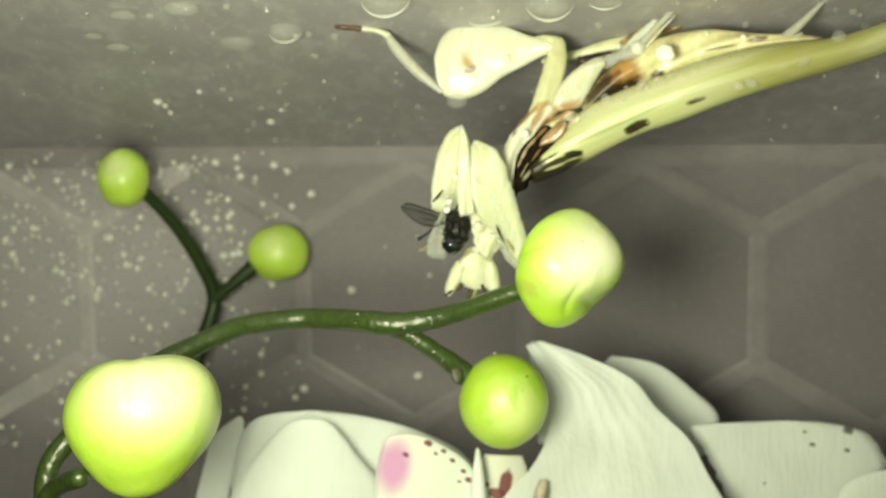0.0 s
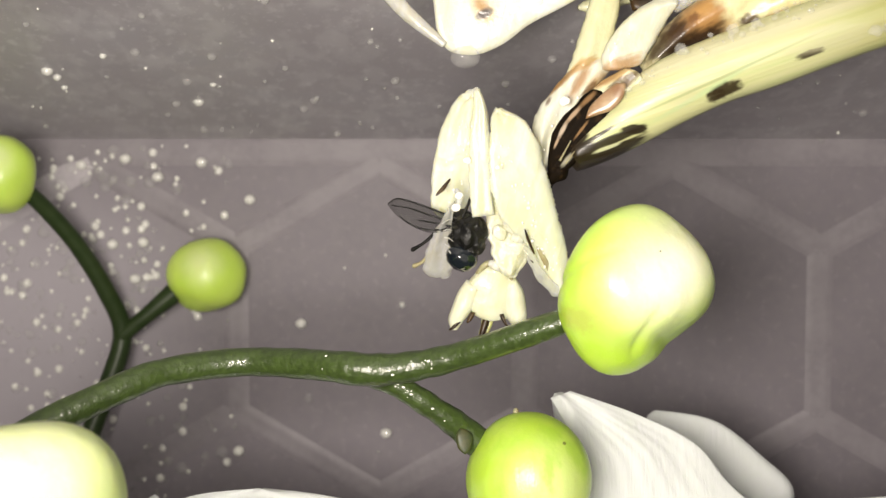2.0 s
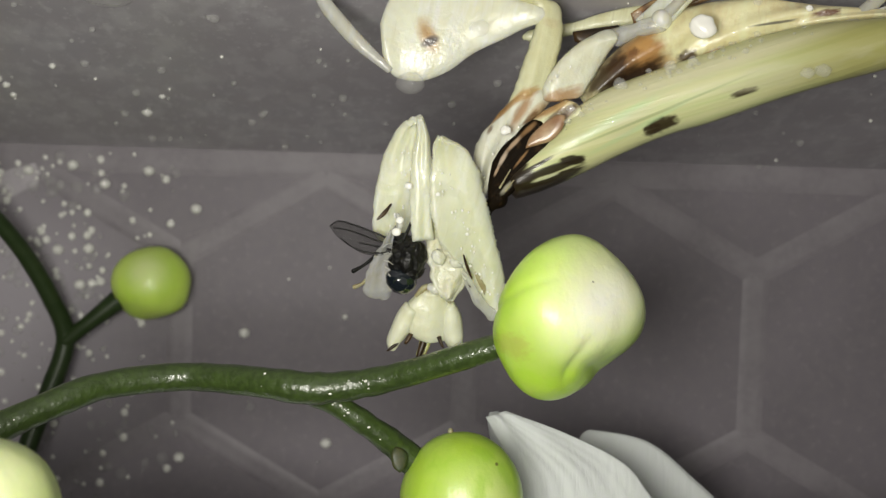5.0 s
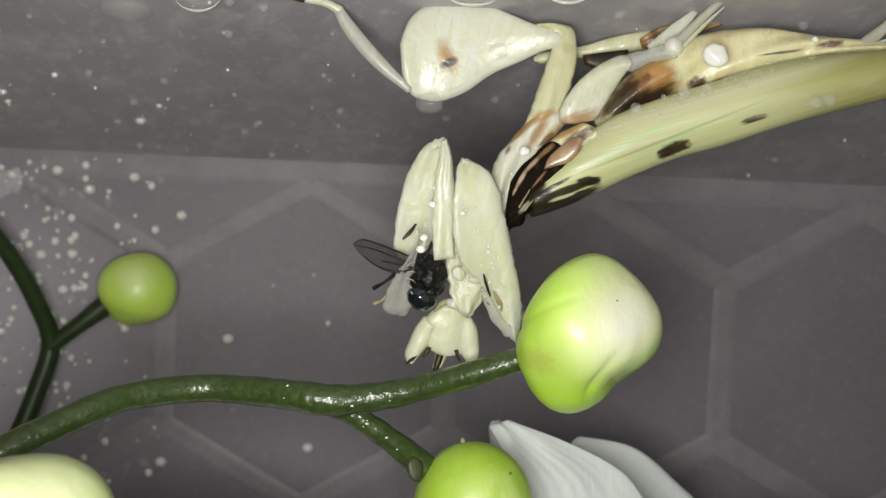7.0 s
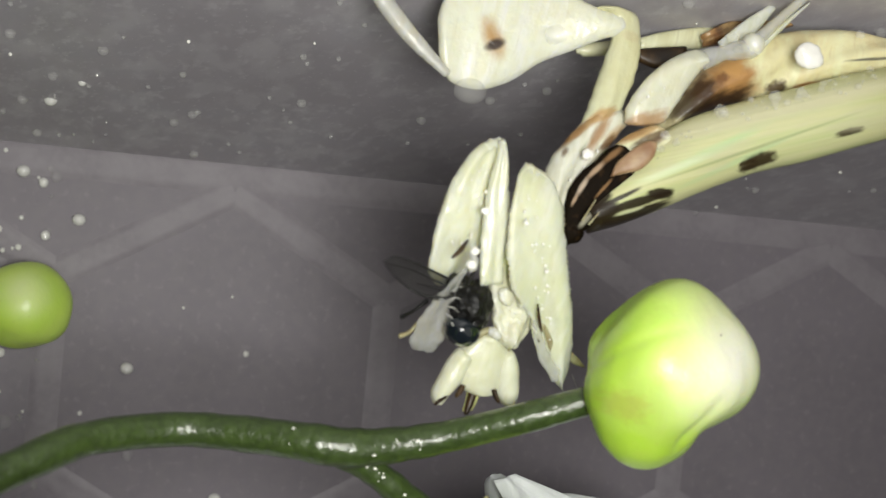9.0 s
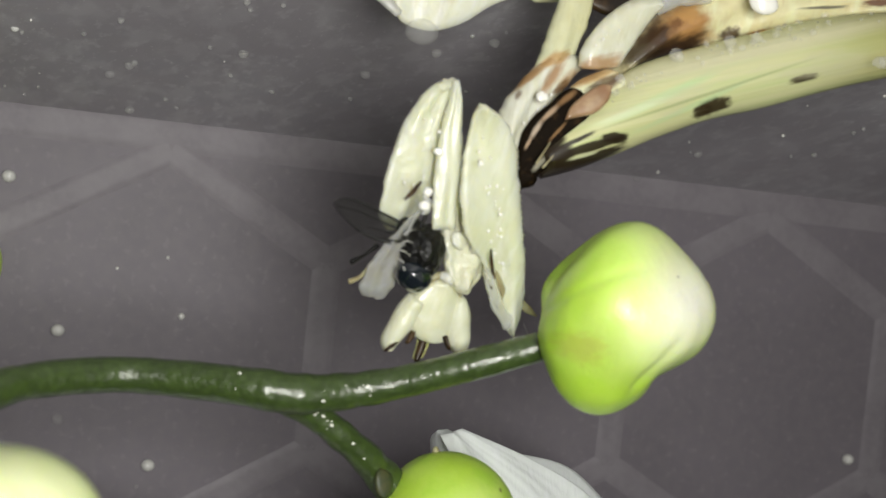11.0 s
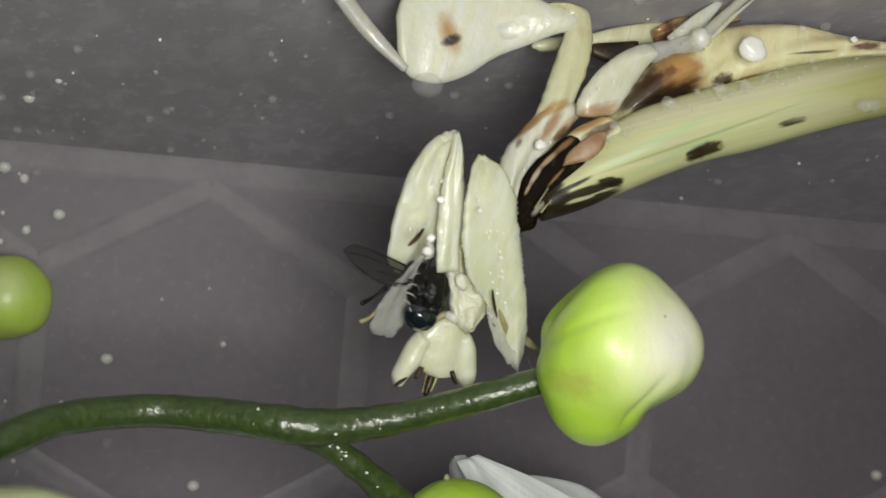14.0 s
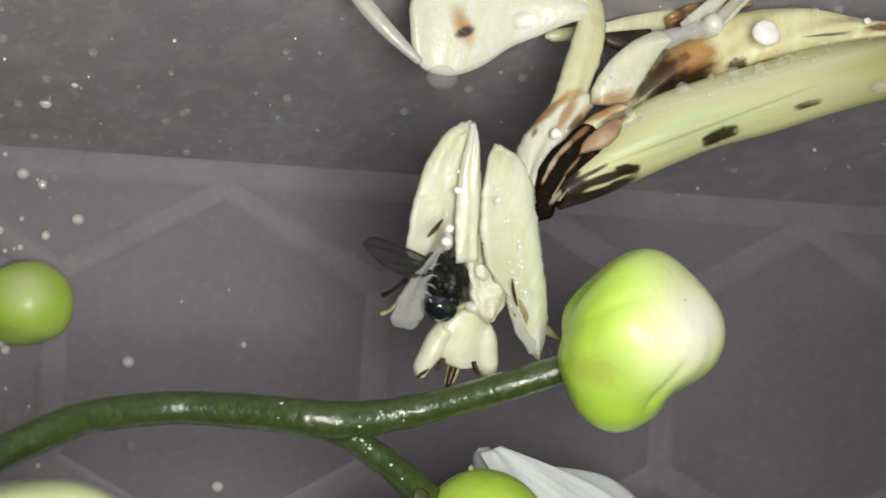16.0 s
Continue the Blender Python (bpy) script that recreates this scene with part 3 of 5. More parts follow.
petal("petal", [(0.0733, -0.0090, 0.0032), (0.0646, -0.0090, 0.0029), (0.0628, -0.0090, 0.0021), (0.0642, -0.0090, -0.0003), (0.0655, -0.0090, -0.0025), (0.0672, -0.0090, -0.0060), (0.0688, -0.0090, -0.0112), (0.0695, -0.0090, -0.0164)], [(0.0803, -0.0090, 0.0033), (0.0866, -0.0090, 0.0022), (0.0899, -0.0090, 0.0008), (0.0915, -0.0090, -0.0015), (0.0923, -0.0090, -0.0037), (0.0909, -0.0090, -0.0071), (0.0933, -0.0090, -0.0124), (0.0931, -0.0090, -0.0176)], flower2, specked, wave=0.0006, tip=1, rough=0.035)
petal("petal", [(0.0894, -0.0140, -0.0035), (0.0859, -0.0140, -0.0045), (0.0839, -0.0140, -0.0061), (0.0829, -0.0140, -0.0094), (0.0823, -0.0140, -0.0153)], [(0.0948, -0.0140, -0.0032), (0.0984, -0.0140, -0.0047), (0.1001, -0.0140, -0.0069), (0.1018, -0.0140, -0.0104), (0.1025, -0.0140, -0.0164)], flower2, cup=0.06, tip=2)
for f in (flower, flower2):
    f.parent = spray
    f.matrix_parent_inverse = spray.matrix_world.inverted()

# ---- mantis ----
def mantis_skin(name, color, tone, sss=0.35, coat=0.22):
    m = material(name, color, rough=0.36, sss=sss, spec=0.5, coat=coat, radius=(0.0028, 0.0024, 0.0014))
    varied(m, tone, 0.22, 0.7)
    varied(m, tuple(0.88 * c for c in tone), 0.9, 0.2)
    tint(m, noisy(m, coords(m, (0.7, 1, 7), (0, 12, 0)), 0.8, lo=0.45, hi=0.7), tuple(min(0.85, 1.10 * c + 0.04) for c in color), 0.75)
    tint(m, noisy(m, coords(m, (0.5, 1, 6), (0, 8, 0)), 1.1, lo=0.55, hi=0.72), tuple(0.86 * c for c in tone), 0.4)
    tint(m, noisy(m, coords(m), 0.45, lo=0.66, hi=0.78), (0.60, 0.48, 0.24), 0.22)
    bump(m, noisy(m, coords(m), 0.9), 0.14, 0.0003)
    bump(m, noisy(m, coords(m), 3.0), 0.03, 0.0002)
    return m


cream = mantis_skin("mantis_cream", (0.79, 0.80, 0.59), (0.75, 0.755, 0.49), 0.6, 0.55)
white = mantis_skin("mantis_white", (0.80, 0.80, 0.68), (0.75, 0.72, 0.52), 0.4, 0.5)
glassy = mantis_skin("mantis_glassy", (0.62, 0.63, 0.58), (0.70, 0.66, 0.52), 0.4, 0.6)
bsdf(glassy).inputs["Alpha"].default_value = 0.72
gauzy = mantis_skin("mantis_gauzy", (0.78, 0.79, 0.72), (0.70, 0.68, 0.56), 0.3, 0.6)
bsdf(gauzy).inputs["Alpha"].default_value = 0.40
dark = material("mantis_dark", (0.020, 0.012, 0.006), rough=0.4, spec=0.4)
varied(dark, (0.10, 0.055, 0.02), 0.7, 0.6)
rust = material("mantis_rust", (0.36, 0.17, 0.06), rough=0.36, spec=0.5, coat=0.3)
varied(rust, (0.05, 0.02, 0.01), 0.45, 0.9)
varied(rust, (0.62, 0.42, 0.18), 0.8, 0.55)
pink = material("mantis_pink", (0.30, 0.18, 0.09), rough=0.35, coat=0.3)
varied(pink, (0.48, 0.34, 0.20), 0.5, 0.9)
varied(pink, (0.25, 0.10, 0.05), 1.1, 0.4)
foot_brown = material("mantis_foot", (0.05, 0.018, 0.008), rough=0.4)
varied(foot_brown, (0.20, 0.08, 0.03), 1.5, 0.6)
yellow = material("mantis_yellow", (0.55, 0.55, 0.22), rough=0.35, sss=0.3)

BASE = Vector((0.0379, -0.0296, 0.0406))


def streak(m, a, b, half, tone, amount=0.9, ragged=0.3, edge=0.25, deep=8):
    """A long narrow mark from a to b (in the world) on a body part; half: half its breadth in millimetres."""
    a, b = Vector(a), Vector(b)
    d = b - a
    run = d.x * math.cos(radians(21.8)) - d.y * math.sin(radians(21.8))
    turn = -math.degrees(math.atan2(d.z, run))
    return tint(m, spot(m, (a + b) / 2 - BASE, (500 * d.length, deep, half), (0, turn, -21.8), ragged, 1.4, edge), tone, amount)


def stained(m):
    """Rust and brown stains that run over the body's parts, whose meshes share one origin."""
    brown, amber = (0.14, 0.07, 0.03), (0.50, 0.30, 0.11)
    streak(m, (0.0339, -0.0291, 0.0436), (0.0372, -0.0305, 0.0471), 0.32, amber, 0.85, 0.5, 0.6)
    streak(m, (0.0361, -0.0301, 0.0434), (0.0377, -0.0307, 0.0466), 0.42, (0.42, 0.23, 0.10), 0.85, 0.5, 0.6)
    streak(m, (0.0381, -0.0309, 0.0444), (0.0418, -0.0323, 0.0460), 0.55, amber, 0.85, 0.5, 0.6)
    streak(m, (0.0373, -0.0305, 0.0440), (0.0400, -0.0316, 0.0452), 0.25, brown, 0.9, 0.5, 0.6)
    streak(m, (0.0394, -0.0314, 0.0429), (0.0422, -0.0325, 0.0455), 0.3, brown, 0.9, 0.5, 0.6)
    streak(m, (0.0341, -0.0292, 0.0428), (0.0344, -0.0294, 0.0436), 0.2, brown, 0.8, 0.5, 0.6)
    for c, size, turn, tone, amount in (
            ((0.0372, -0.0305, 0.0466), (1.5, 8, 0.45), -32, (0.52, 0.30, 0.10), 0.75),
            ((0.0350, -0.0296, 0.0448), (1.3, 8, 0.35), -42, (0.40, 0.22, 0.08), 0.8),
            ((0.0390, -0.0312, 0.0452), (1.6, 8, 0.8), -30, (0.50, 0.30, 0.12), 0.7),
            ((0.0407, -0.0319, 0.0447), (1.5, 8, 0.35), -28, (0.10, 0.05, 0.02), 0.8),
            ((0.0377, -0.0307, 0.0444), (1.0, 8, 0.3), -50, (0.16, 0.08, 0.03), 0.8),
            ((0.0449, -0.0336, 0.0514), (0.6, 8, 0.6), 0, (0.50, 0.36, 0.20), 0.6),
            ((0.0393, -0.0313, 0.0537), (0.8, 8, 0.5), 0, (0.60, 0.52, 0.30), 0.5)):
        tint(m, spot(m, Vector(c) - BASE, size, (0, turn, -21.8), 0.45, 1.3, 0.35), tone, amount)
    return m


body_cream = stained(mantis_skin("mantis_body_cream", (0.72, 0.725, 0.48), (0.67, 0.64, 0.36), 0.12))
body_white = stained(mantis_skin("mantis_body_white", (0.76, 0.765, 0.64), (0.69, 0.68, 0.50), 0.15))
mantis = thing("mantis", BASE, "cream and white flower mantis hanging under the wet lid", "insect")

tegmen = material("mantis_wing", (0.62, 0.63, 0.32), rough=0.42, sss=0.06, spec=0.4, coat=0.12, radius=(0.0006, 0.0005, 0.0003))
AXIS = (0, -17, -21.8)
tint(tegmen, noisy(tegmen, coords(tegmen, (14, 3, 0.8), AXIS), 0.9), (0.52, 0.60, 0.27), 0.7)
tint(tegmen, noisy(tegmen, coords(tegmen, (22, 3, 0.5), AXIS), 1.1), (0.67, 0.66, 0.38), 0.6)
tint(tegmen, spot(tegmen, Vector((0.0674, -0.0456, 0.0519)) - BASE, (10, 9, 9), AXIS, 0.15, 0.8, 0.6), (0.36, 0.34, 0.10), 0.8)
DARK = (0.022, 0.014, 0.006)
for c, size in (((0.0486, -0.0372, 0.0435), (1.5, 5, 0.60)), ((0.0476, -0.0370, 0.0430), (0.9, 5, 0.5)), ((0.0554, -0.0400, 0.0463), (1.3, 5, 0.3))):
    tint(tegmen, spot(tegmen, Vector(c) - BASE, size, AXIS, 0.55, 1.5, 0.28), (0.035, 0.022, 0.008), 0.97)
bump(tegmen, noisy(tegmen, coords(tegmen, (30, 6, 0.7), AXIS), 1.2), 0.15, 0.0003)
tint(tegmen, spot(tegmen, Vector((0.0472, -0.0371, 0.0470)) - BASE, (16, 9, 1.0), AXIS, 0.2, 0.6, 0.6), (0.70, 0.67, 0.46), 0.7)
streak(tegmen, (0.0411, -0.0346, 0.0418), (0.0477, -0.0373, 0.0458), 0.35, (0.48, 0.68, 0.34), 0.8, 0.3, 0.7)
streak(tegmen, (0.0429, -0.0353, 0.0411), (0.0508, -0.0386, 0.0457), 0.22, (0.48, 0.64, 0.34), 0.55, 0.3, 0.5)
streak(tegmen, (0.0389, -0.0337, 0.0408), (0.0442, -0.0359, 0.0435), 0.3, (0.72, 0.78, 0.52), 0.6, 0.3, 0.5)
tint(tegmen, noisy(tegmen, coords(tegmen, (6, 3, 1.5), AXIS), 0.8, lo=0.5, hi=0.7), (0.58, 0.56, 0.36), 0.5)
streak(tegmen, (0.0399, -0.0345, 0.0409), (0.0556, -0.0390, 0.0476), 0.12, (0.30, 0.36, 0.16), 0.6, 0.2, 0.5)
for a, b, half in (((0.0349, -0.0308, 0.0369), (0.0381, -0.0322, 0.0389), 0.8), ((0.0353, -0.0310, 0.0365), (0.0408, -0.0333, 0.0387), 0.3), ((0.0354, -0.0310, 0.0379), (0.0396, -0.0328, 0.0405), 0.2), ((0.0362, -0.0314, 0.0379), (0.0422, -0.0339, 0.0405), 0.36), ((0.0401, -0.0330, 0.0400), (0.0423, -0.0339, 0.0403), 0.42), ((0.0346, -0.0307, 0.0361), (0.0424, -0.0339, 0.0398), 0.42), ((0.0341, -0.0305, 0.0361), (0.0375, -0.0319, 0.0390), 1.0), ((0.0346, -0.0307, 0.0379), (0.0374, -0.0319, 0.0399), 0.5)):
    streak(tegmen, a, b, half, DARK, 0.97, 0.35, 0.2)
streak(tegmen, (0.0378, -0.0320, 0.0381), (0.0400, -0.0329, 0.0390), 0.13, (0.60, 0.62, 0.38), 0.95, 0.3, 0.3)
streak(tegmen, (0.0378, -0.0320, 0.0392), (0.0401, -0.0330, 0.0403), 0.06, (0.60, 0.62, 0.38), 0.9, 0.3, 0.3)

part("wing", blade(BM(), [(0.0357, -0.0287, 0.0382), (0.0379, -0.0296, 0.0412), (0.0406, -0.0306, 0.0441), (0.0442, -0.0321, 0.0468), (0.0486, -0.0338, 0.0487), (0.0530, -0.0356, 0.0502), (0.0577, -0.0375, 0.0518), (0.0629, -0.0395, 0.0529), (0.0720, -0.0432, 0.0536), (0.0772, -0.0453, 0.0549), (0.0862, -0.0489, 0.0576)], [(0.0369, -0.0292, 0.0367), (0.0396, -0.0302, 0.0377), (0.0428, -0.0315, 0.0393), (0.0462, -0.0329, 0.0411), (0.0500, -0.0344, 0.0428), (0.0541, -0.0361, 0.0441), (0.0587, -0.0379, 0.0458), (0.0636, -0.0398, 0.0474), (0.0726, -0.0434, 0.0498), (0.0779, -0.0456, 0.0514), (0.0868, -0.0491, 0.0543)], 0.0042, n=70, across=22, cup=0.14), tegmen, mantis, "pale yellow-green folded wing with dark spots")
abd = mantis_skin("mantis_abdomen", (0.80, 0.76, 0.46), (0.74, 0.62, 0.34), 0.08)
for a, b, half, tone in (
        ((0.0453, -0.0325, 0.0480), (0.0497, -0.0343, 0.0518), 2.2, (0.40, 0.19, 0.055)),
        ((0.0469, -0.0332, 0.0512), (0.0488, -0.0339, 0.0519), 0.9, (0.54, 0.30, 0.10)),
        ((0.0435, -0.0318, 0.0464), (0.0465, -0.0330, 0.0507), 1.5, (0.035, 0.016, 0.008)),
        ((0.0447, -0.0323, 0.0472), (0.0498, -0.0343, 0.0499), 0.8, (0.03, 0.015, 0.008)),
        ((0.0467, -0.0331, 0.0501), (0.0474, -0.0334, 0.0511), 0.4, (0.20, 0.09, 0.03)),
        ((0.0509, -0.0348, 0.0499), (0.0526, -0.0354, 0.0506), 0.7, (0.06, 0.03, 0.015)),
        ((0.0532, -0.0357, 0.0505), (0.0556, -0.0366, 0.0511), 0.3, (0.50, 0.24, 0.08)),
        ((0.0572, -0.0373, 0.0530), (0.0610, -0.0388, 0.0536), 0.12, (0.16, 0.15, 0.12)),
        ((0.0624, -0.0393, 0.0539), (0.0647, -0.0403, 0.0543), 0.35, (0.14, 0.05, 0.03))):
    streak(abd, a, b, half, tone, 0.93, 0.7, 0.38)
part("abdomen", blade(BM(), [(0.0429, -0.0285, 0.0476), (0.0471, -0.0301, 0.0518), (0.0505, -0.0314, 0.0540), (0.0533, -0.0325, 0.0555), (0.0582, -0.0344, 0.0561), (0.0621, -0.0359, 0.0556), (0.0664, -0.0376, 0.0550), (0.0719, -0.0397, 0.0543)], [(0.0439, -0.0289, 0.0456), (0.0482, -0.0305, 0.0483), (0.0516, -0.0318, 0.0493), (0.0544, -0.0329, 0.0504), (0.0585, -0.0345, 0.0515), (0.0624, -0.0360, 0.0527), (0.0664, -0.0376, 0.0531), (0.0719, -0.0397, 0.0532)], 0.0036, n=60, across=18, cup=0.1, wave=0.0007, rough=0.03), abd, mantis, "cream abdomen blotched with rust brown")
part("abdomen_edge", blade(BM(), [(0.0488, -0.0270, 0.0557), (0.0512, -0.0279, 0.0571), (0.0550, -0.0293, 0.0578), (0.0565, -0.0299, 0.0577)], [(0.0491, -0.0271, 0.0547), (0.0520, -0.0282, 0.0554), (0.0555, -0.0295, 0.0567), (0.0566, -0.0299, 0.0571)], 0.0014, wave=0.0005), rust, mantis)
part("far_lobe", blade(BM(), [(0.0395, -0.0217, 0.0541), (0.0400, -0.0219, 0.0546), (0.0440, -0.0234, 0.0553), (0.0464, -0.0243, 0.0561), (0.0495, -0.0254, 0.0568), (0.0515, -0.0261, 0.0569)], [(0.0396, -0.0217, 0.0537), (0.0402, -0.0220, 0.0534), (0.0443, -0.0235, 0.0541), (0.0467, -0.0244, 0.0545), (0.0498, -0.0255, 0.0549), (0.0517, -0.0262, 0.0556)], 0.0012, n=40, tip=3), body_cream, mantis)
part("far_lobe", blade(BM(), [(0.0436, -0.0244, 0.0541), (0.0455, -0.0251, 0.0544), (0.0479, -0.0261, 0.0547)], [(0.0438, -0.0245, 0.0531), (0.0457, -0.0252, 0.0525), (0.0482, -0.0262, 0.0535)], 0.0010), dark, mantis)


# thorax and its striped plates
part("thorax", blade(BM(), [(0.0382, -0.0285, 0.0481), (0.0355, -0.0285, 0.0451), (0.0335, -0.0285, 0.0425), (0.0329, -0.0285, 0.0402), (0.0328, -0.0285, 0.0380), (0.0315, -0.0285, 0.0352), (0.0303, -0.0285, 0.0332)], [(0.0409, -0.0285, 0.0469), (0.0387, -0.0285, 0.0441), (0.0367, -0.0285, 0.0415), (0.0351, -0.0285, 0.0394), (0.0344, -0.0285, 0.0377), (0.0334, -0.0285, 0.0346), (0.0325, -0.0285, 0.0324)], 0.0022, n=48, across=16, rough=0.10, wave=0.0005, seed=5), body_white, mantis, "milky white thorax")
shield = material("mantis_shield", (0.008, 0.005, 0.0025), rough=0.65, spec=0.06)
tint(shield, noisy(shield, coords(shield), 1.2, lo=0.55, hi=0.7), (0.05, 0.028, 0.012), 0.45)
pale, buff = (0.46, 0.33, 0.22), (0.26, 0.15, 0.07)
for a, b, half, tone in (((0.0342, -0.0312, 0.0387), (0.0346, -0.0313, 0.0396), 0.13, pale), ((0.0346, -0.0313, 0.0396), (0.0353, -0.0316, 0.0410), 0.2, (0.52, 0.42, 0.32)), ((0.0353, -0.0316, 0.0410), (0.0365, -0.0321, 0.0424), 0.2, pale), ((0.0365, -0.0321, 0.0424), (0.0378, -0.0326, 0.0437), 0.24, buff), ((0.0349, -0.0314, 0.0370), (0.0358, -0.0318, 0.0381), 0.22, (0.36, 0.34, 0.26)), ((0.0360, -0.0319, 0.0395), (0.0371, -0.0324, 0.0410), 0.12, buff)):
    streak(shield, a, b, half, tone, 0.9, 0.35, 0.5)
bump(shield, noisy(shield, coords(shield, (6, 7, 0.4), (0, -48, -21.8)), 1.0), 0.2, 0.0002)
part("pronotum", blade(BM(), [(0.0341, -0.0295, 0.0364), (0.0342, -0.0295, 0.0378), (0.0345, -0.0296, 0.0398), (0.0353, -0.0300, 0.0414), (0.0365, -0.0305, 0.0426), (0.0374, -0.0308, 0.0436), (0.0383, -0.0312, 0.0442)], [(0.0346, -0.0297, 0.0357), (0.0362, -0.0303, 0.0370), (0.0377, -0.0309, 0.0388), (0.0388, -0.0314, 0.0404), (0.0395, -0.0317, 0.0413), (0.0397, -0.0318, 0.0421), (0.0393, -0.0316, 0.0434)], 0.0012, n=44, across=20, tip=3, rough=0.05), shield, mantis, "dark brown shield streaked with buff")
part("mesonotum", blade(BM(), [(0.0376, -0.0304, 0.0435), (0.0389, -0.0310, 0.0448), (0.0401, -0.0314, 0.0455), (0.0413, -0.0319, 0.0461)], [(0.0393, -0.0311, 0.0417), (0.0410, -0.0318, 0.0427), (0.0421, -0.0322, 0.0440), (0.0427, -0.0325, 0.0450)], 0.0012, n=24, across=12, tip=3, wave=0.0004), body_cream, mantis)
part("tegula", blade(BM(), [(0.0371, -0.0318, 0.0413), (0.0376, -0.0319, 0.0423), (0.0385, -0.0323, 0.0433), (0.0396, -0.0328, 0.0442), (0.0404, -0.0331, 0.0445)], [(0.0373, -0.0318, 0.0411), (0.0382, -0.0322, 0.0415), (0.0394, -0.0327, 0.0419), (0.0403, -0.0331, 0.0429), (0.0408, -0.0332, 0.0440)], 0.0006, n=24, across=10, tip=6), pink, mantis, "pinkish brown wing base")
part("neck", rod(BM(), [(0.0352, -0.0297, 0.0366), (0.0342, -0.0293, 0.0356), (0.0340, -0.0286, 0.0344), (0.0338, -0.0279, 0.0335)], [0.0009, 0.0006, 0.0004, 0.0003], knots=0.3), shield, mantis)
for a, b in (((0.0348, -0.0317, 0.0374), (0.0357, -0.0321, 0.0391)), ((0.0353, -0.0319, 0.0371), (0.0360, -0.0322, 0.0381))):
    part("bristle", rod(BM(), [a, b], [0.00010, 0.00005]), husk, mantis)

# legs
part("leg_base", blade(BM(), [(0.0362, -0.0285, 0.0458), (0.0370, -0.0285, 0.0479), (0.0375, -0.0285, 0.0495), (0.0383, -0.0285, 0.0519), (0.0388, -0.0285, 0.0537), (0.0386, -0.0285, 0.0552), (0.0371, -0.0285, 0.0560)], [(0.0395, -0.0285, 0.0464), (0.0402, -0.0285, 0.0485), (0.0408, -0.0285, 0.0500), (0.0414, -0.0285, 0.0524), (0.0414, -0.0285, 0.0542), (0.0409, -0.0285, 0.0559), (0.0385, -0.0285, 0.0563)], 0.0017, n=48, rough=0.07, wave=0.0003), body_cream, mantis)
lobe_skin = mantis_skin("mantis_lobe", (0.82, 0.83, 0.66), (0.79, 0.77, 0.56), 0.4, 0.3)
tint(lobe_skin, spot(lobe_skin, Vector((0.0287, -0.0240, 0.0525)) - BASE, (0.8, 4, 1.6), (0, -25, 0), 0.3, 1.2, 0.7), (0.44, 0.22, 0.04), 0.95)
tint(lobe_skin, spot(lobe_skin, Vector((0.0289, -0.0240, 0.0520)) - BASE, (1.0, 4, 0.5), (0, -28, 0), 0.2, 1.2, 0.3), (0.03, 0.012, 0.005), 0.98)
part("femur_lobe", blade(BM(), [(0.0401, -0.0290, 0.0556), (0.0375, -0.0285, 0.0559), (0.0347, -0.0275, 0.0571), (0.0323, -0.0265, 0.0582), (0.0297, -0.0260, 0.0587), (0.0275, -0.0255, 0.0583), (0.0256, -0.0250, 0.0571), (0.0246, -0.0250, 0.0553), (0.0241, -0.0250, 0.0537)], [(0.0405, -0.0290, 0.0539), (0.0382, -0.0285, 0.0535), (0.0357, -0.0275, 0.0523), (0.0332, -0.0265, 0.0511), (0.0308, -0.0260, 0.0493), (0.0284, -0.0255, 0.0483), (0.0264, -0.0250, 0.0484), (0.0252, -0.0250, 0.0491), (0.0244, -0.0250, 0.0508)], 0.0011, n=44, across=20, cup=0.05), lobe_skin, mantis, "petal-shaped cream leg lobe with a brown eye spot")
part("tibia", rod(BM(), [(0.0251, -0.0250, 0.0492), (0.0219, -0.0245, 0.0520), (0.0193, -0.0240, 0.0549), (0.0179, -0.0240, 0.0569)], [0.00039, 0.00072, 0.00075, 0.00053], flat=0.6), glassy, mantis)
part("tarsus", rod(BM(), [(0.0180, -0.0240, 0.0569), (0.0165, -0.0240, 0.0575), (0.0146, -0.0240, 0.0577)], [0.0005, 0.0004, 0.0004]), cream, mantis)
part("tarsus", rod(BM(), [(0.0146, -0.0240, 0.0577), (0.0126, -0.0240, 0.0579), (0.0110, -0.0240, 0.0580)], [0.00032, 0.00042, 0.0002], knots=0.3), foot_brown, mantis, "reddish brown foot")
femur_skin = mantis_skin("mantis_femur", (0.76, 0.77, 0.62), (0.72, 0.70, 0.50), 0.3, 0.35)
tint(femur_skin, spot(femur_skin, Vector((0.0404, -0.0312, 0.0460)) - BASE, (2.6, 8, 0.8), (0, -20, -21.8), 0.6, 1.6, 0.5), (0.42, 0.22, 0.08), 0.8)
part("mid_femur", blade(BM(), [(0.0392, -0.0305, 0.0457), (0.0391, -0.0309, 0.0473), (0.0403, -0.0313, 0.0495), (0.0419, -0.0317, 0.0511), (0.0436, -0.0321, 0.0521), (0.0451, -0.0325, 0.0525)], [(0.0427, -0.0305, 0.0463), (0.0437, -0.0309, 0.0480), (0.0447, -0.0313, 0.0499), (0.0455, -0.0317, 0.0513), (0.0459, -0.0321, 0.0520), (0.0458, -0.0325, 0.0524)], 0.0017, n=48, tip=2, rough=0.05, wave=0.0004, seed=2), femur_skin, mantis)
part("mid_tibia", rod(BM(), [(0.0459, -0.0315, 0.0522), (0.0476, -0.0322, 0.0529), (0.0499, -0.0331, 0.0535)], [0.00085, 0.00075, 0.00085], flat=0.8, knots=0.3), gauzy, mantis)
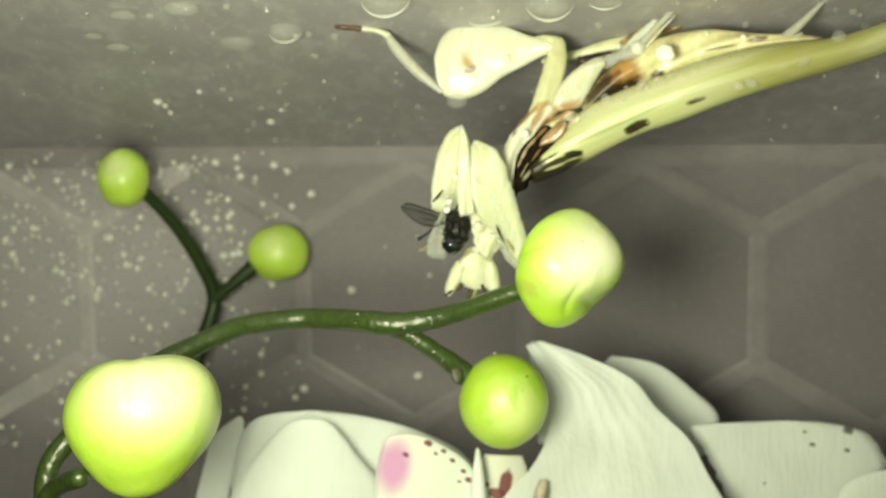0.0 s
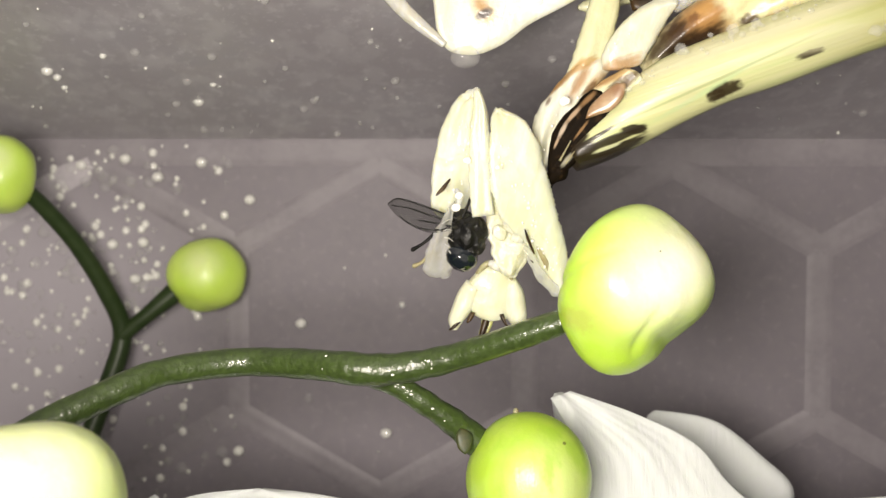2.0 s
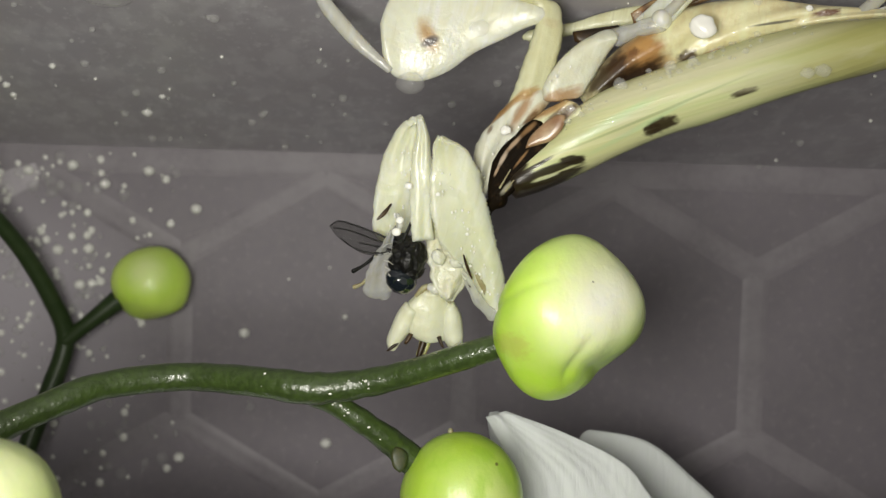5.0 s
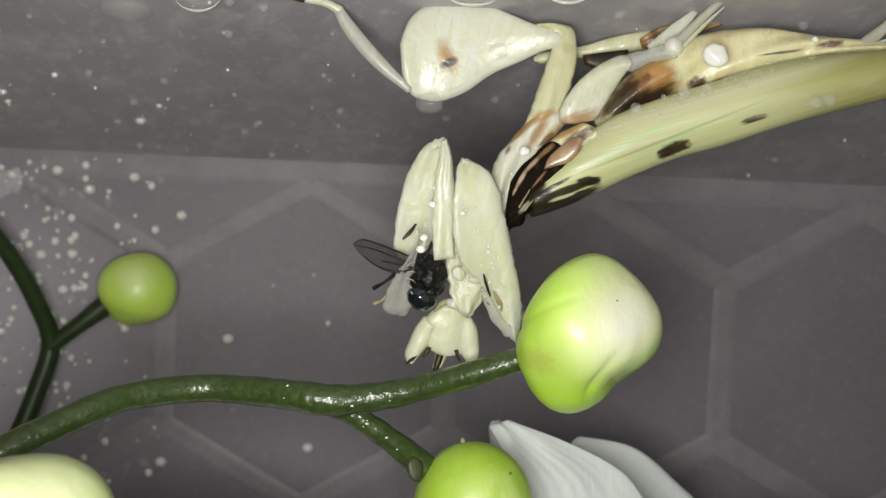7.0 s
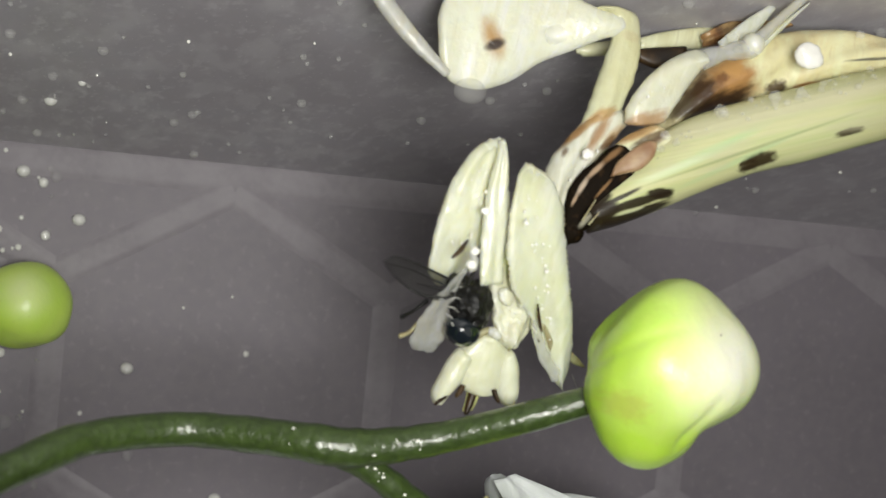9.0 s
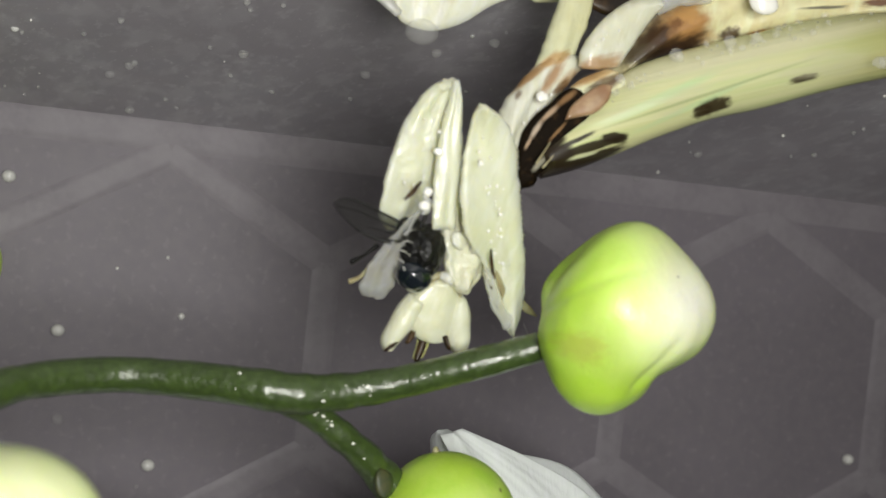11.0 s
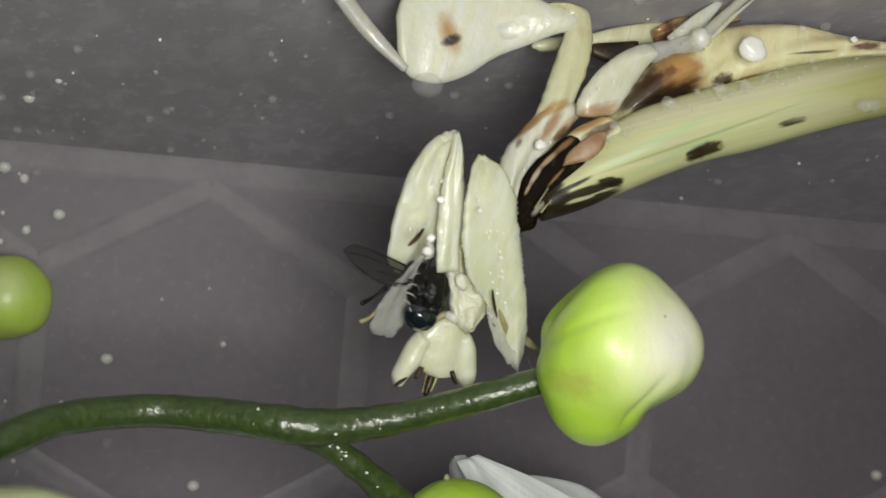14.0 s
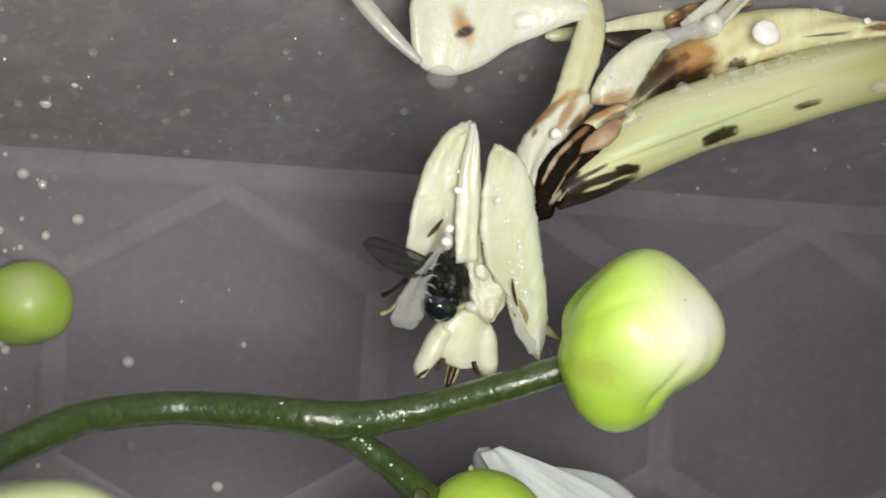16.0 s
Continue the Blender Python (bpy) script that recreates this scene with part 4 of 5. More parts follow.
part("knee", ball(BM(), (0.0499, -0.0331, 0.0538), (0.0010, 0.0010, 0.0010)), white, mantis)
part("tibia", rod(BM(), [(0.0500, -0.0331, 0.0539), (0.0522, -0.0340, 0.0564), (0.0543, -0.0348, 0.0586), (0.0556, -0.0353, 0.0601)], [0.0006, 0.00042, 0.0004, 0.0003]), glassy, mantis)
part("spur", rod(BM(), [(0.0509, -0.0332, 0.0540), (0.0529, -0.0340, 0.0562), (0.0545, -0.0346, 0.0578)], [0.0003, 0.0002, 0.0001]), cream, mantis)
part("spur", blade(BM(), [(0.0482, -0.0304, 0.0543), (0.0504, -0.0312, 0.0564), (0.0526, -0.0321, 0.0581)], [(0.0486, -0.0305, 0.0535), (0.0510, -0.0314, 0.0550), (0.0529, -0.0322, 0.0576)], 0.0005), cream, mantis)
part("hind_tibia", rod(BM(), [(0.0659, -0.0385, 0.0531), (0.0671, -0.0389, 0.0540), (0.0694, -0.0398, 0.0561), (0.0721, -0.0409, 0.0589)], [0.0006, 0.0007, 0.0005, 0.0003]), glassy, mantis)
part("spur", rod(BM(), [(0.0666, -0.0387, 0.0533), (0.0684, -0.0394, 0.0542), (0.0693, -0.0398, 0.0547)], [0.0004, 0.0003, 0.0001]), white, mantis)

# head: upside down, mouth up at the prey
eye_skin = mantis_skin("mantis_eye", (0.78, 0.79, 0.60), (0.73, 0.73, 0.48), 0.3, 0.3)
HEAD = Vector((0.0299, -0.0255, 0.0279))
head = part("head", blade(BM(), [(0.0286, -0.0270, 0.0280), (0.0279, -0.0267, 0.0273), (0.0271, -0.0264, 0.0264), (0.0269, -0.0261, 0.0254), (0.0270, -0.0258, 0.0244), (0.0276, -0.0255, 0.0236), (0.0285, -0.0252, 0.0232)], [(0.0298, -0.0270, 0.0281), (0.0309, -0.0267, 0.0274), (0.0318, -0.0264, 0.0266), (0.0319, -0.0261, 0.0255), (0.0318, -0.0258, 0.0246), (0.0316, -0.0255, 0.0239), (0.0313, -0.0252, 0.0233)], 0.0022, n=36, across=20, rough=0.03, wave=0.0003), eye_skin, mantis, "pale triangular face", pivot=HEAD)
eyes = []
for sec in (([(0.0269, -0.0266, 0.0266), (0.0262, -0.0261, 0.0255), (0.0257, -0.0257, 0.0241), (0.0254, -0.0252, 0.0229), (0.0256, -0.0248, 0.0221)], [(0.0285, -0.0266, 0.0262), (0.0281, -0.0261, 0.0247), (0.0275, -0.0257, 0.0237), (0.0268, -0.0252, 0.0229), (0.0262, -0.0248, 0.0221)]), ([(0.0305, -0.0268, 0.0263), (0.0305, -0.0266, 0.0249), (0.0306, -0.0263, 0.0237), (0.0310, -0.0261, 0.0228), (0.0315, -0.0258, 0.0222)], [(0.0315, -0.0268, 0.0269), (0.0323, -0.0266, 0.0257), (0.0326, -0.0263, 0.0245), (0.0327, -0.0261, 0.0232), (0.0323, -0.0258, 0.0223)])):
    eyes.append(part("eye", blade(BM(), *sec, 0.0016, n=30, across=14, cup=0.12), eye_skin, head, "conical pale eye with dark stripes"))
for sec in (([(0.0267, -0.0257, 0.0237), (0.0262, -0.0257, 0.0230), (0.0257, -0.0257, 0.0224), (0.0253, -0.0257, 0.0220)], [(0.0271, -0.0257, 0.0236), (0.0266, -0.0257, 0.0228), (0.0261, -0.0257, 0.0223), (0.0255, -0.0257, 0.0219)]), ([(0.0274, -0.0262, 0.0237), (0.0271, -0.0262, 0.0232), (0.0269, -0.0262, 0.0227)], [(0.0278, -0.0262, 0.0236), (0.0275, -0.0262, 0.0230), (0.0271, -0.0262, 0.0226)]), ([(0.0300, -0.0266, 0.0234), (0.0302, -0.0266, 0.0229), (0.0305, -0.0266, 0.0224)], [(0.0304, -0.0266, 0.0235), (0.0306, -0.0266, 0.0228), (0.0308, -0.0266, 0.0223)]), ([(0.0315, -0.0264, 0.0236), (0.0315, -0.0264, 0.0230), (0.0316, -0.0264, 0.0224)], [(0.0318, -0.0264, 0.0236), (0.0318, -0.0264, 0.0230), (0.0318, -0.0264, 0.0224)])):
    part("eye_stripe", blade(BM(), *sec, 0.0006, n=12, across=6), dark, head)
part("antenna", rod(BM(), [(0.0290, -0.0248, 0.0234), (0.0288, -0.0248, 0.0224), (0.0285, -0.0248, 0.0216)], [0.00032, 0.00026, 0.00018]), yellow, head)
part("antenna", rod(BM(), [(0.0296, -0.0248, 0.0235), (0.0294, -0.0248, 0.0226), (0.0291, -0.0248, 0.0217)], [0.00036, 0.00028, 0.00018]), yellow, head)
part("ocellar_horn", rod(BM(), [(0.0291, -0.0252, 0.0233), (0.0288, -0.0252, 0.0223), (0.0285, -0.0252, 0.0214)], [0.00035, 0.00034, 0.00022]), dark, head)
part("mouth", rod(BM(), [(0.0279, -0.0270, 0.0273), (0.0285, -0.0276, 0.0280), (0.0293, -0.0276, 0.0281), (0.0303, -0.0272, 0.0273), (0.0311, -0.0270, 0.0267)], [0.0002, 0.0003, 0.0003, 0.0003, 0.0002]), husk, head)
part("palp", rod(BM(), [(0.0291, -0.0278, 0.0281), (0.0295, -0.0280, 0.0279), (0.0299, -0.0278, 0.0276)], [0.0004, 0.0005, 0.0003]), white, head)
rough_white = mantis_skin("mantis_rough_white", (0.76, 0.765, 0.60), (0.72, 0.70, 0.48))
bump(rough_white, noisy(rough_white, coords(rough_white), 1.3), 0.3, 0.0005)
JOINT = (0.0300, -0.0285, 0.0338)
tint(rough_white, spot(rough_white, Vector(JOINT) - BASE, (1.2, 4, 0.9), (0, 0, 0), 0.4, 1.3, 0.7), (0.70, 0.74, 0.30), 0.7)
part("coxa", blade(BM(), [(0.0295, -0.0280, 0.0367), (0.0291, -0.0280, 0.0347), (0.0287, -0.0280, 0.0329), (0.0286, -0.0280, 0.0314), (0.0289, -0.0280, 0.0297), (0.0293, -0.0280, 0.0283), (0.0300, -0.0280, 0.0271)], [(0.0306, -0.0280, 0.0368), (0.0313, -0.0280, 0.0348), (0.0322, -0.0280, 0.0331), (0.0330, -0.0280, 0.0313), (0.0330, -0.0280, 0.0296), (0.0322, -0.0280, 0.0281), (0.0312, -0.0280, 0.0266)], 0.0018, n=52, across=22, wave=0.0008, rough=0.16, tip=2), rough_white, mantis, "rough white foreleg bases")
flesh = random.Random(21)
for k in range(5):
    at = Vector((0.0292 + 0.0026 * flesh.random(), -0.0289 - 0.0003 * flesh.random(), 0.0286 + 0.0036 * flesh.random()))
    part("coxa_fold", ball(BM(), at, (0.0006 + 0.0004 * flesh.random(), 0.0004, 0.0005 + 0.0005 * flesh.random()), (0, 60 * flesh.random(), 0), 24, 16, bud_shape(0.25, k)), rough_white, mantis)

# raptorial forelegs
PL, PR = Vector((0.0280, -0.0285, 0.0316)), Vector((0.0317, -0.0285, 0.0304))
foreleg_l = part("foreleg", blade(BM(), [(0.0259, -0.0314, 0.0425), (0.0254, -0.0307, 0.0421), (0.0247, -0.0300, 0.0408), (0.0241, -0.0293, 0.0391), (0.0237, -0.0286, 0.0369), (0.0235, -0.0279, 0.0350), (0.0235, -0.0272, 0.0334), (0.0238, -0.0265, 0.0324), (0.0248, -0.0258, 0.0317)], [(0.0274, -0.0314, 0.0430), (0.0276, -0.0307, 0.0424), (0.0275, -0.0300, 0.0412), (0.0275, -0.0293, 0.0395), (0.0276, -0.0286, 0.0374), (0.0277, -0.0279, 0.0355), (0.0275, -0.0272, 0.0338), (0.0272, -0.0265, 0.0327), (0.0265, -0.0258, 0.0318)], 0.0009, n=110, across=18, tip=2, teeth=0.10, tooth_count=54, rough=0.09, wave=0.0005), cream, mantis, "broad cream raptorial foreleg", pivot=PL)
part("inner_plate", blade(BM(), [(0.0268, -0.0318, 0.0428), (0.0269, -0.0313, 0.0413), (0.0266, -0.0308, 0.0388), (0.0266, -0.0304, 0.0362), (0.0267, -0.0299, 0.0337), (0.0270, -0.0294, 0.0315)], [(0.0274, -0.0318, 0.0430), (0.0281, -0.0313, 0.0415), (0.0285, -0.0308, 0.0394), (0.0287, -0.0304, 0.0369), (0.0287, -0.0299, 0.0343), (0.0291, -0.0294, 0.0317)], 0.0007, n=70, across=14, ribs=0.00003, rib_count=2, rough=0.13, wave=0.0003), cream, foreleg_l)
part("tibia", blade(BM(), [(0.0249, -0.0310, 0.0327), (0.0246, -0.0299, 0.0321), (0.0240, -0.0288, 0.0309), (0.0234, -0.0277, 0.0297), (0.0231, -0.0265, 0.0282), (0.0231, -0.0254, 0.0267), (0.0239, -0.0243, 0.0261)], [(0.0252, -0.0310, 0.0326), (0.0252, -0.0299, 0.0318), (0.0252, -0.0288, 0.0305), (0.0253, -0.0276, 0.0291), (0.0256, -0.0265, 0.0278), (0.0258, -0.0254, 0.0268), (0.0257, -0.0243, 0.0263)], 0.0004, n=60, tip=3, rough=0.30, wave=0.0004), gauzy, foreleg_l, "translucent gripping shin")
part("spine", rod(BM(), [(0.0246, -0.0318, 0.0347), (0.0240, -0.0318, 0.0339), (0.0234, -0.0318, 0.0333)], [0.0001, 0.0002, 0.0001]), dark, foreleg_l)
for k in range(5):
    a = Vector((0.0241, -0.0306, 0.0308)).lerp(Vector((0.0248, -0.0280, 0.0285)), k / 4)
    part("spine", rod(BM(), [a, a + Vector((0.0004, -0.0002, 0.0003 - 0.0002 * k)), a + Vector((0.0008, -0.0002, 0.0004 - 0.0004 * k))], [0.00006, 0.00005, 0.00002]), glassy, foreleg_l)
part("claw", rod(BM(), [(0.0253, -0.0312, 0.0338), (0.0256, -0.0312, 0.0333), (0.0255, -0.0312, 0.0327), (0.0252, -0.0312, 0.0324)], [0.0002, 0.0003, 0.0003, 0.0001]), glassy, foreleg_l)
foreleg_r = part("foreleg", blade(BM(), [(0.0286, -0.0336, 0.0408), (0.0283, -0.0330, 0.0402), (0.0283, -0.0324, 0.0388), (0.0282, -0.0319, 0.0371), (0.0283, -0.0313, 0.0355), (0.0286, -0.0307, 0.0338), (0.0293, -0.0301, 0.0318), (0.0305, -0.0296, 0.0305), (0.0319, -0.0290, 0.0293), (0.0326, -0.0284, 0.0277), (0.0337, -0.0278, 0.0260), (0.0350, -0.0273, 0.0248), (0.0362, -0.0267, 0.0239)], [(0.0289, -0.0336, 0.0409), (0.0304, -0.0330, 0.0405), (0.0315, -0.0324, 0.0399), (0.0327, -0.0319, 0.0381), (0.0335, -0.0313, 0.0360), (0.0342, -0.0307, 0.0340), (0.0348, -0.0301, 0.0318), (0.0355, -0.0296, 0.0301), (0.0360, -0.0290, 0.0286), (0.0364, -0.0284, 0.0271), (0.0365, -0.0278, 0.0258), (0.0364, -0.0273, 0.0247), (0.0363, -0.0267, 0.0239)], 0.0009, n=120, across=18, teeth=0.10, tooth_count=60, ribs=0.00003, rib_count=3, rough=0.08, wave=0.0006, seed=4), cream, mantis, "broad cream raptorial foreleg", pivot=PR)
part("groove", blade(BM(), [(0.0329, -0.0292, 0.0288), (0.0336, -0.0288, 0.0276), (0.0345, -0.0283, 0.0263), (0.0356, -0.0279, 0.0253)], [(0.0333, -0.0292, 0.0289), (0.0342, -0.0288, 0.0276), (0.0351, -0.0283, 0.0266), (0.0358, -0.0279, 0.0254)], 0.00015, n=18, across=6, tip=5), husk, foreleg_r)
part("tibia", blade(BM(), [(0.0314, -0.0300, 0.0289), (0.0321, -0.0294, 0.0277), (0.0330, -0.0288, 0.0261), (0.0344, -0.0282, 0.0247), (0.0354, -0.0276, 0.0239)], [(0.0321, -0.0300, 0.0290), (0.0330, -0.0294, 0.0277), (0.0341, -0.0288, 0.0263), (0.0355, -0.0282, 0.0253), (0.0365, -0.0276, 0.0260)], 0.0003, n=30, tip=6, rough=0.25), gauzy, foreleg_r, "translucent folded shin")
part("tarsus", blade(BM(), [(0.0359, -0.0276, 0.0266), (0.0365, -0.0276, 0.0261), (0.0372, -0.0276, 0.0257), (0.0380, -0.0276, 0.0255)], [(0.0364, -0.0276, 0.0270), (0.0370, -0.0276, 0.0266), (0.0376, -0.0276, 0.0261), (0.0381, -0.0276, 0.0256)], 0.0002, n=14, across=6, rough=0.2), husk, foreleg_r)
part("thread", rod(BM(), [(0.0371, -0.0272, 0.0249), (0.0377, -0.0272, 0.0238), (0.0382, -0.0272, 0.0228)], [0.00003, 0.00002], n=4, seg=5), glassy, foreleg_r)
part("spine", rod(BM(), [(0.0317, -0.0306, 0.0303), (0.0321, -0.0301, 0.0294), (0.0327, -0.0296, 0.0282)], [0.00006, 0.00014, 0.0001]), dark, foreleg_r)
for k in range(5):
    a = Vector((0.0321, -0.0298, 0.0281)).lerp(Vector((0.0343, -0.0282, 0.0252)), k / 4)
    part("spine", rod(BM(), [a, a + Vector((-0.0004, -0.0001, 0.0004))], [0.00008, 0.00003]), dark if k % 2 else white, foreleg_r)

# ---- fly ----
fly_black = material("fly_black", (0.005, 0.005, 0.005), rough=0.33, spec=0.35)
varied(fly_black, (0.015, 0.014, 0.011), 1.2, 0.4)
bump(fly_black, noisy(fly_black, coords(fly_black), 2.2), 0.3, 0.0003)
fly_eye = material("fly_eye", (0.008, 0.012, 0.016), rough=0.12, spec=0.7, coat=0.6)
fly_wing = material("fly_wing", (0.020, 0.019, 0.018), rough=0.5, spec=0.08)
bsdf(fly_wing).inputs["Alpha"].default_value = 0.35
FLY = Vector((0.0269, -0.0278, 0.0299))
fly = thing("fly", FLY, "small black fly with a clear veined wing, gripped by the mantis", "fly")


def shaggy(amount, scale, seed):
    return lambda d: 1 + amount * noise.noise((d.x * scale + seed, d.y * scale, d.z * scale))


part("thorax", ball(BM(), FLY + Vector((-0.0001, -0.0006, 0)), (0.0018, 0.0016, 0.0020), (0, 20, 0), 80, 50, shaggy(0.2, 2.6, 2)), fly_black, fly)
bm, hair = BM(), random.Random(8)
for k in range(60):
    d = Vector((hair.uniform(-1, 1), hair.uniform(-1, 0.2), hair.uniform(-1, 1))).normalized()
    a = FLY + 0.0014 * d
    rod(bm, [a, a + 0.0004 * d, a + 0.0007 * d + Vector((0, 0, 0.0003))], [0.00004, 0.00003, 0.00001], n=4, seg=5)
tagged(part("bristles", bm, fly_black, fly), kind="stuff")
part("abdomen", ball(BM(), FLY + Vector((-0.0004, 0.0004, 0.0014)), (0.0015, 0.0012, 0.0010), (0, 30, 0), 36, 20, shaggy(0.15, 3, 6)), fly_black, fly)
part("head", ball(BM(), (0.0262, -0.0284, 0.0279), (0.0015, 0.0013, 0.0013), (0, 20, 0), 40, 26, shaggy(0.06, 3, 9)), fly_eye, fly, "glossy dark eyes")
part("face", ball(BM(), (0.0269, -0.0290, 0.0284), (0.0008, 0.0006, 0.0007), (0, 0, 0), 24, 16, shaggy(0.2, 3, 4)), fly_black, fly)
part("band", rod(BM(), [(0.0249, -0.0291, 0.0284), (0.0253, -0.0291, 0.0280), (0.0261, -0.0291, 0.0280)], [0.00006, 0.00009, 0.00006]), glassy, fly)
part("wing", blade(BM(), [(0.0256, -0.0290, 0.0315), (0.0242, -0.0287, 0.0321), (0.0226, -0.0285, 0.0326), (0.0213, -0.0282, 0.0331), (0.0202, -0.0280, 0.0333), (0.0197, -0.0277, 0.0331), (0.0194, -0.0275, 0.0328)], [(0.0249, -0.0290, 0.0303), (0.0236, -0.0287, 0.0301), (0.0225, -0.0285, 0.0303), (0.0215, -0.0282, 0.0308), (0.0205, -0.0280, 0.0315), (0.0199, -0.0277, 0.0321), (0.0195, -0.0275, 0.0327)], 0.00006, n=30, across=10), fly_wing, fly, "clear smoky wing with dark veins")
for pts in ([(0.0256, -0.0291, 0.0314), (0.0237, -0.0287, 0.0322), (0.0215, -0.0284, 0.0330), (0.0202, -0.0280, 0.0333), (0.0195, -0.0276, 0.0329)], [(0.0253, -0.0291, 0.0310), (0.0233, -0.0286, 0.0317), (0.0214, -0.0281, 0.0324), (0.0198, -0.0276, 0.0327)], [(0.0250, -0.0291, 0.0307), (0.0232, -0.0286, 0.0311), (0.0222, -0.0280, 0.0313)], [(0.0249, -0.0291, 0.0304), (0.0229, -0.0286, 0.0304), (0.0215, -0.0282, 0.0309), (0.0205, -0.0277, 0.0317)]):
    part("vein", rod(BM(), pts, [0.00010, 0.00008, 0.00005], n=16, seg=6), fly_black, fly)
part("leg", rod(BM(), [(0.0239, -0.0262, 0.0301), (0.0229, -0.0262, 0.0293), (0.0219, -0.0262, 0.0287)], [0.00022, 0.00014, 0.00022], n=14, seg=8), fly_black, fly)
part("leg", rod(BM(), [(0.0239, -0.0256, 0.0287), (0.0229, -0.0256, 0.0276), (0.0221, -0.0256, 0.0272)], [0.00020, 0.00016, 0.00022], n=14, seg=8), husk, fly, "tan bent leg")
part("leg", rod(BM(), [(0.0262, -0.0290, 0.0316), (0.0267, -0.0290, 0.0327), (0.0269, -0.0290, 0.0333)], [0.00016, 0.00014, 0.0001], n=14, seg=8), fly_black, fly)

# ---- water ----
bead = material("water_bead", (0.90, 0.90, 0.86), rough=0.03, spec=0.9, coat=1.0)
bsdf(bead).inputs["Alpha"].default_value = 0.13
clear_drop = material("clear_drop", (0.85, 0.85, 0.82), rough=0.03, spec=0.9, coat=1.0)
bsdf(clear_drop).inputs["Alpha"].default_value = 0.10
# Near-opaque white: the beads' sparkle is put into their colour.
wall_bead = material("wall_bead", (0.95, 0.95, 0.90), rough=0.12, spec=0.8, coat=0.6)
bsdf(wall_bead).inputs["Alpha"].default_value = 0.85
faint_bead = material("faint_bead", (0.80, 0.80, 0.77), rough=0.1, spec=0.8, coat=0.6)
bsdf(faint_bead).inputs["Alpha"].default_value = 0.17
# Opaque white: the glint of wet beads is put into the colour.
glint = material("painted_glint", (1.0, 0.99, 0.92), rough=0.15, spec=0.6, coat=0.5)
for n, (c, r, mat) in enumerate((((0.0525, -0.0374, 0.0524), 0.00114, glint), ((0.0354, -0.0310, 0.0429), 0.00047, glint), ((0.0602, -0.0426, 0.0476), 0.00055, bead), ((0.0512, -0.0381, 0.0490), 0.00047, bead), ((0.0477, -0.0360, 0.0483), 0.00025, bead), ((0.0495, -0.0368, 0.0487), 0.00051, bead), ((0.0451, -0.0356, 0.0470), 0.00059, bead), ((0.0409, -0.0339, 0.0448), 0.00038, bead), ((0.0718, -0.0455, 0.0532), 0.00078, bead), ((0.0680, -0.0439, 0.0505), 0.00078, bead), ((0.0622, -0.0416, 0.0481), 0.00064, bead), ((0.0333, -0.0285, 0.0530), 0.00084, bead), ((0.0577, -0.0375, 0.0550), 0.00038, bead), ((0.0620, -0.0392, 0.0543), 0.00030, glint), ((0.0475, -0.0334, 0.0540), 0.00051, bead), ((0.0480, -0.0336, 0.0530), 0.00038, bead), ((0.0263, -0.0312, 0.0373), 0.00033, glint), ((0.0286, -0.0338, 0.0364), 0.00019, glint), ((0.0252, -0.0315, 0.0330), 0.00038, glint), ((0.0255, -0.0314, 0.0341), 0.00033, glint), ((0.0318, -0.0316, 0.0330), 0.00015, glint), ((0.0335, -0.0295, 0.0294), 0.00013, glint), ((0.0347, -0.0295, 0.0296), 0.00012, glint))):
    part("water_bead", ball(BM(), c, (r * 1.1, r * (0.6 if n else 0.5), r * 0.95), (0, 0, -17), 20, 12, bud_shape(0.3, n)), mat, mantis)
bm, wet = BM(), random.Random(12)
edge = spline([(0.0404, -0.0333, 0.0437), (0.0432, -0.0347, 0.0458), (0.0472, -0.0363, 0.0477), (0.0515, -0.0381, 0.0491), (0.0559, -0.0397, 0.0507), (0.0613, -0.0416, 0.0518)], 60)
for k in range(46):
    q = edge[wet.randrange(61)] + np.array((wet.uniform(-0.0004, 0.0004), wet.uniform(-0.0003, 0), wet.uniform(-0.0010, 0.0005)))
    r = wet.choice((0.00010, 0.00013, 0.00018, 0.00028))
    ball(bm, q, (1.3 * r, r, r), (0, -15, 0), 10, 7)
tagged(part("dew_and_glints", bm, clear_drop, mantis, "row of clear droplets along the wing"), kind="stuff")
# White beads: glints on the wet limbs added as shapes among the droplets.
bm = BM()
for a, b, side, count in (((0.0266, -0.0315, 0.0418), (0.0248, -0.0288, 0.0335), 0.0011, 26), ((0.0291, -0.0334, 0.0392), (0.0345, -0.0285, 0.0270), 0.0012, 44), ((0.0387, -0.0326, 0.0472), (0.0429, -0.0340, 0.0504), 0.0006, 4), ((0.0370, -0.0300, 0.0444), (0.0334, -0.0300, 0.0381), 0.0007, 10)):
    for k in range(count):
        u = wet.uniform(0, 1)
        q = [x + u * (y - x) for x, y in zip(a, b)]
        q[0] += wet.uniform(-side, side)
        r = wet.choice((0.00005, 0.00006, 0.00008, 0.00011))
        ball(bm, q, (r, r, 1.4 * r), (0, 0, 0), 8, 6)
tagged(part("dew_and_glints", bm, glint, mantis, "tiny white beads for droplets and glints on the limbs"), kind="stuff")
# Tiny white beads that stand in for the torch's sparkles on the wet stem.
bm = BM()
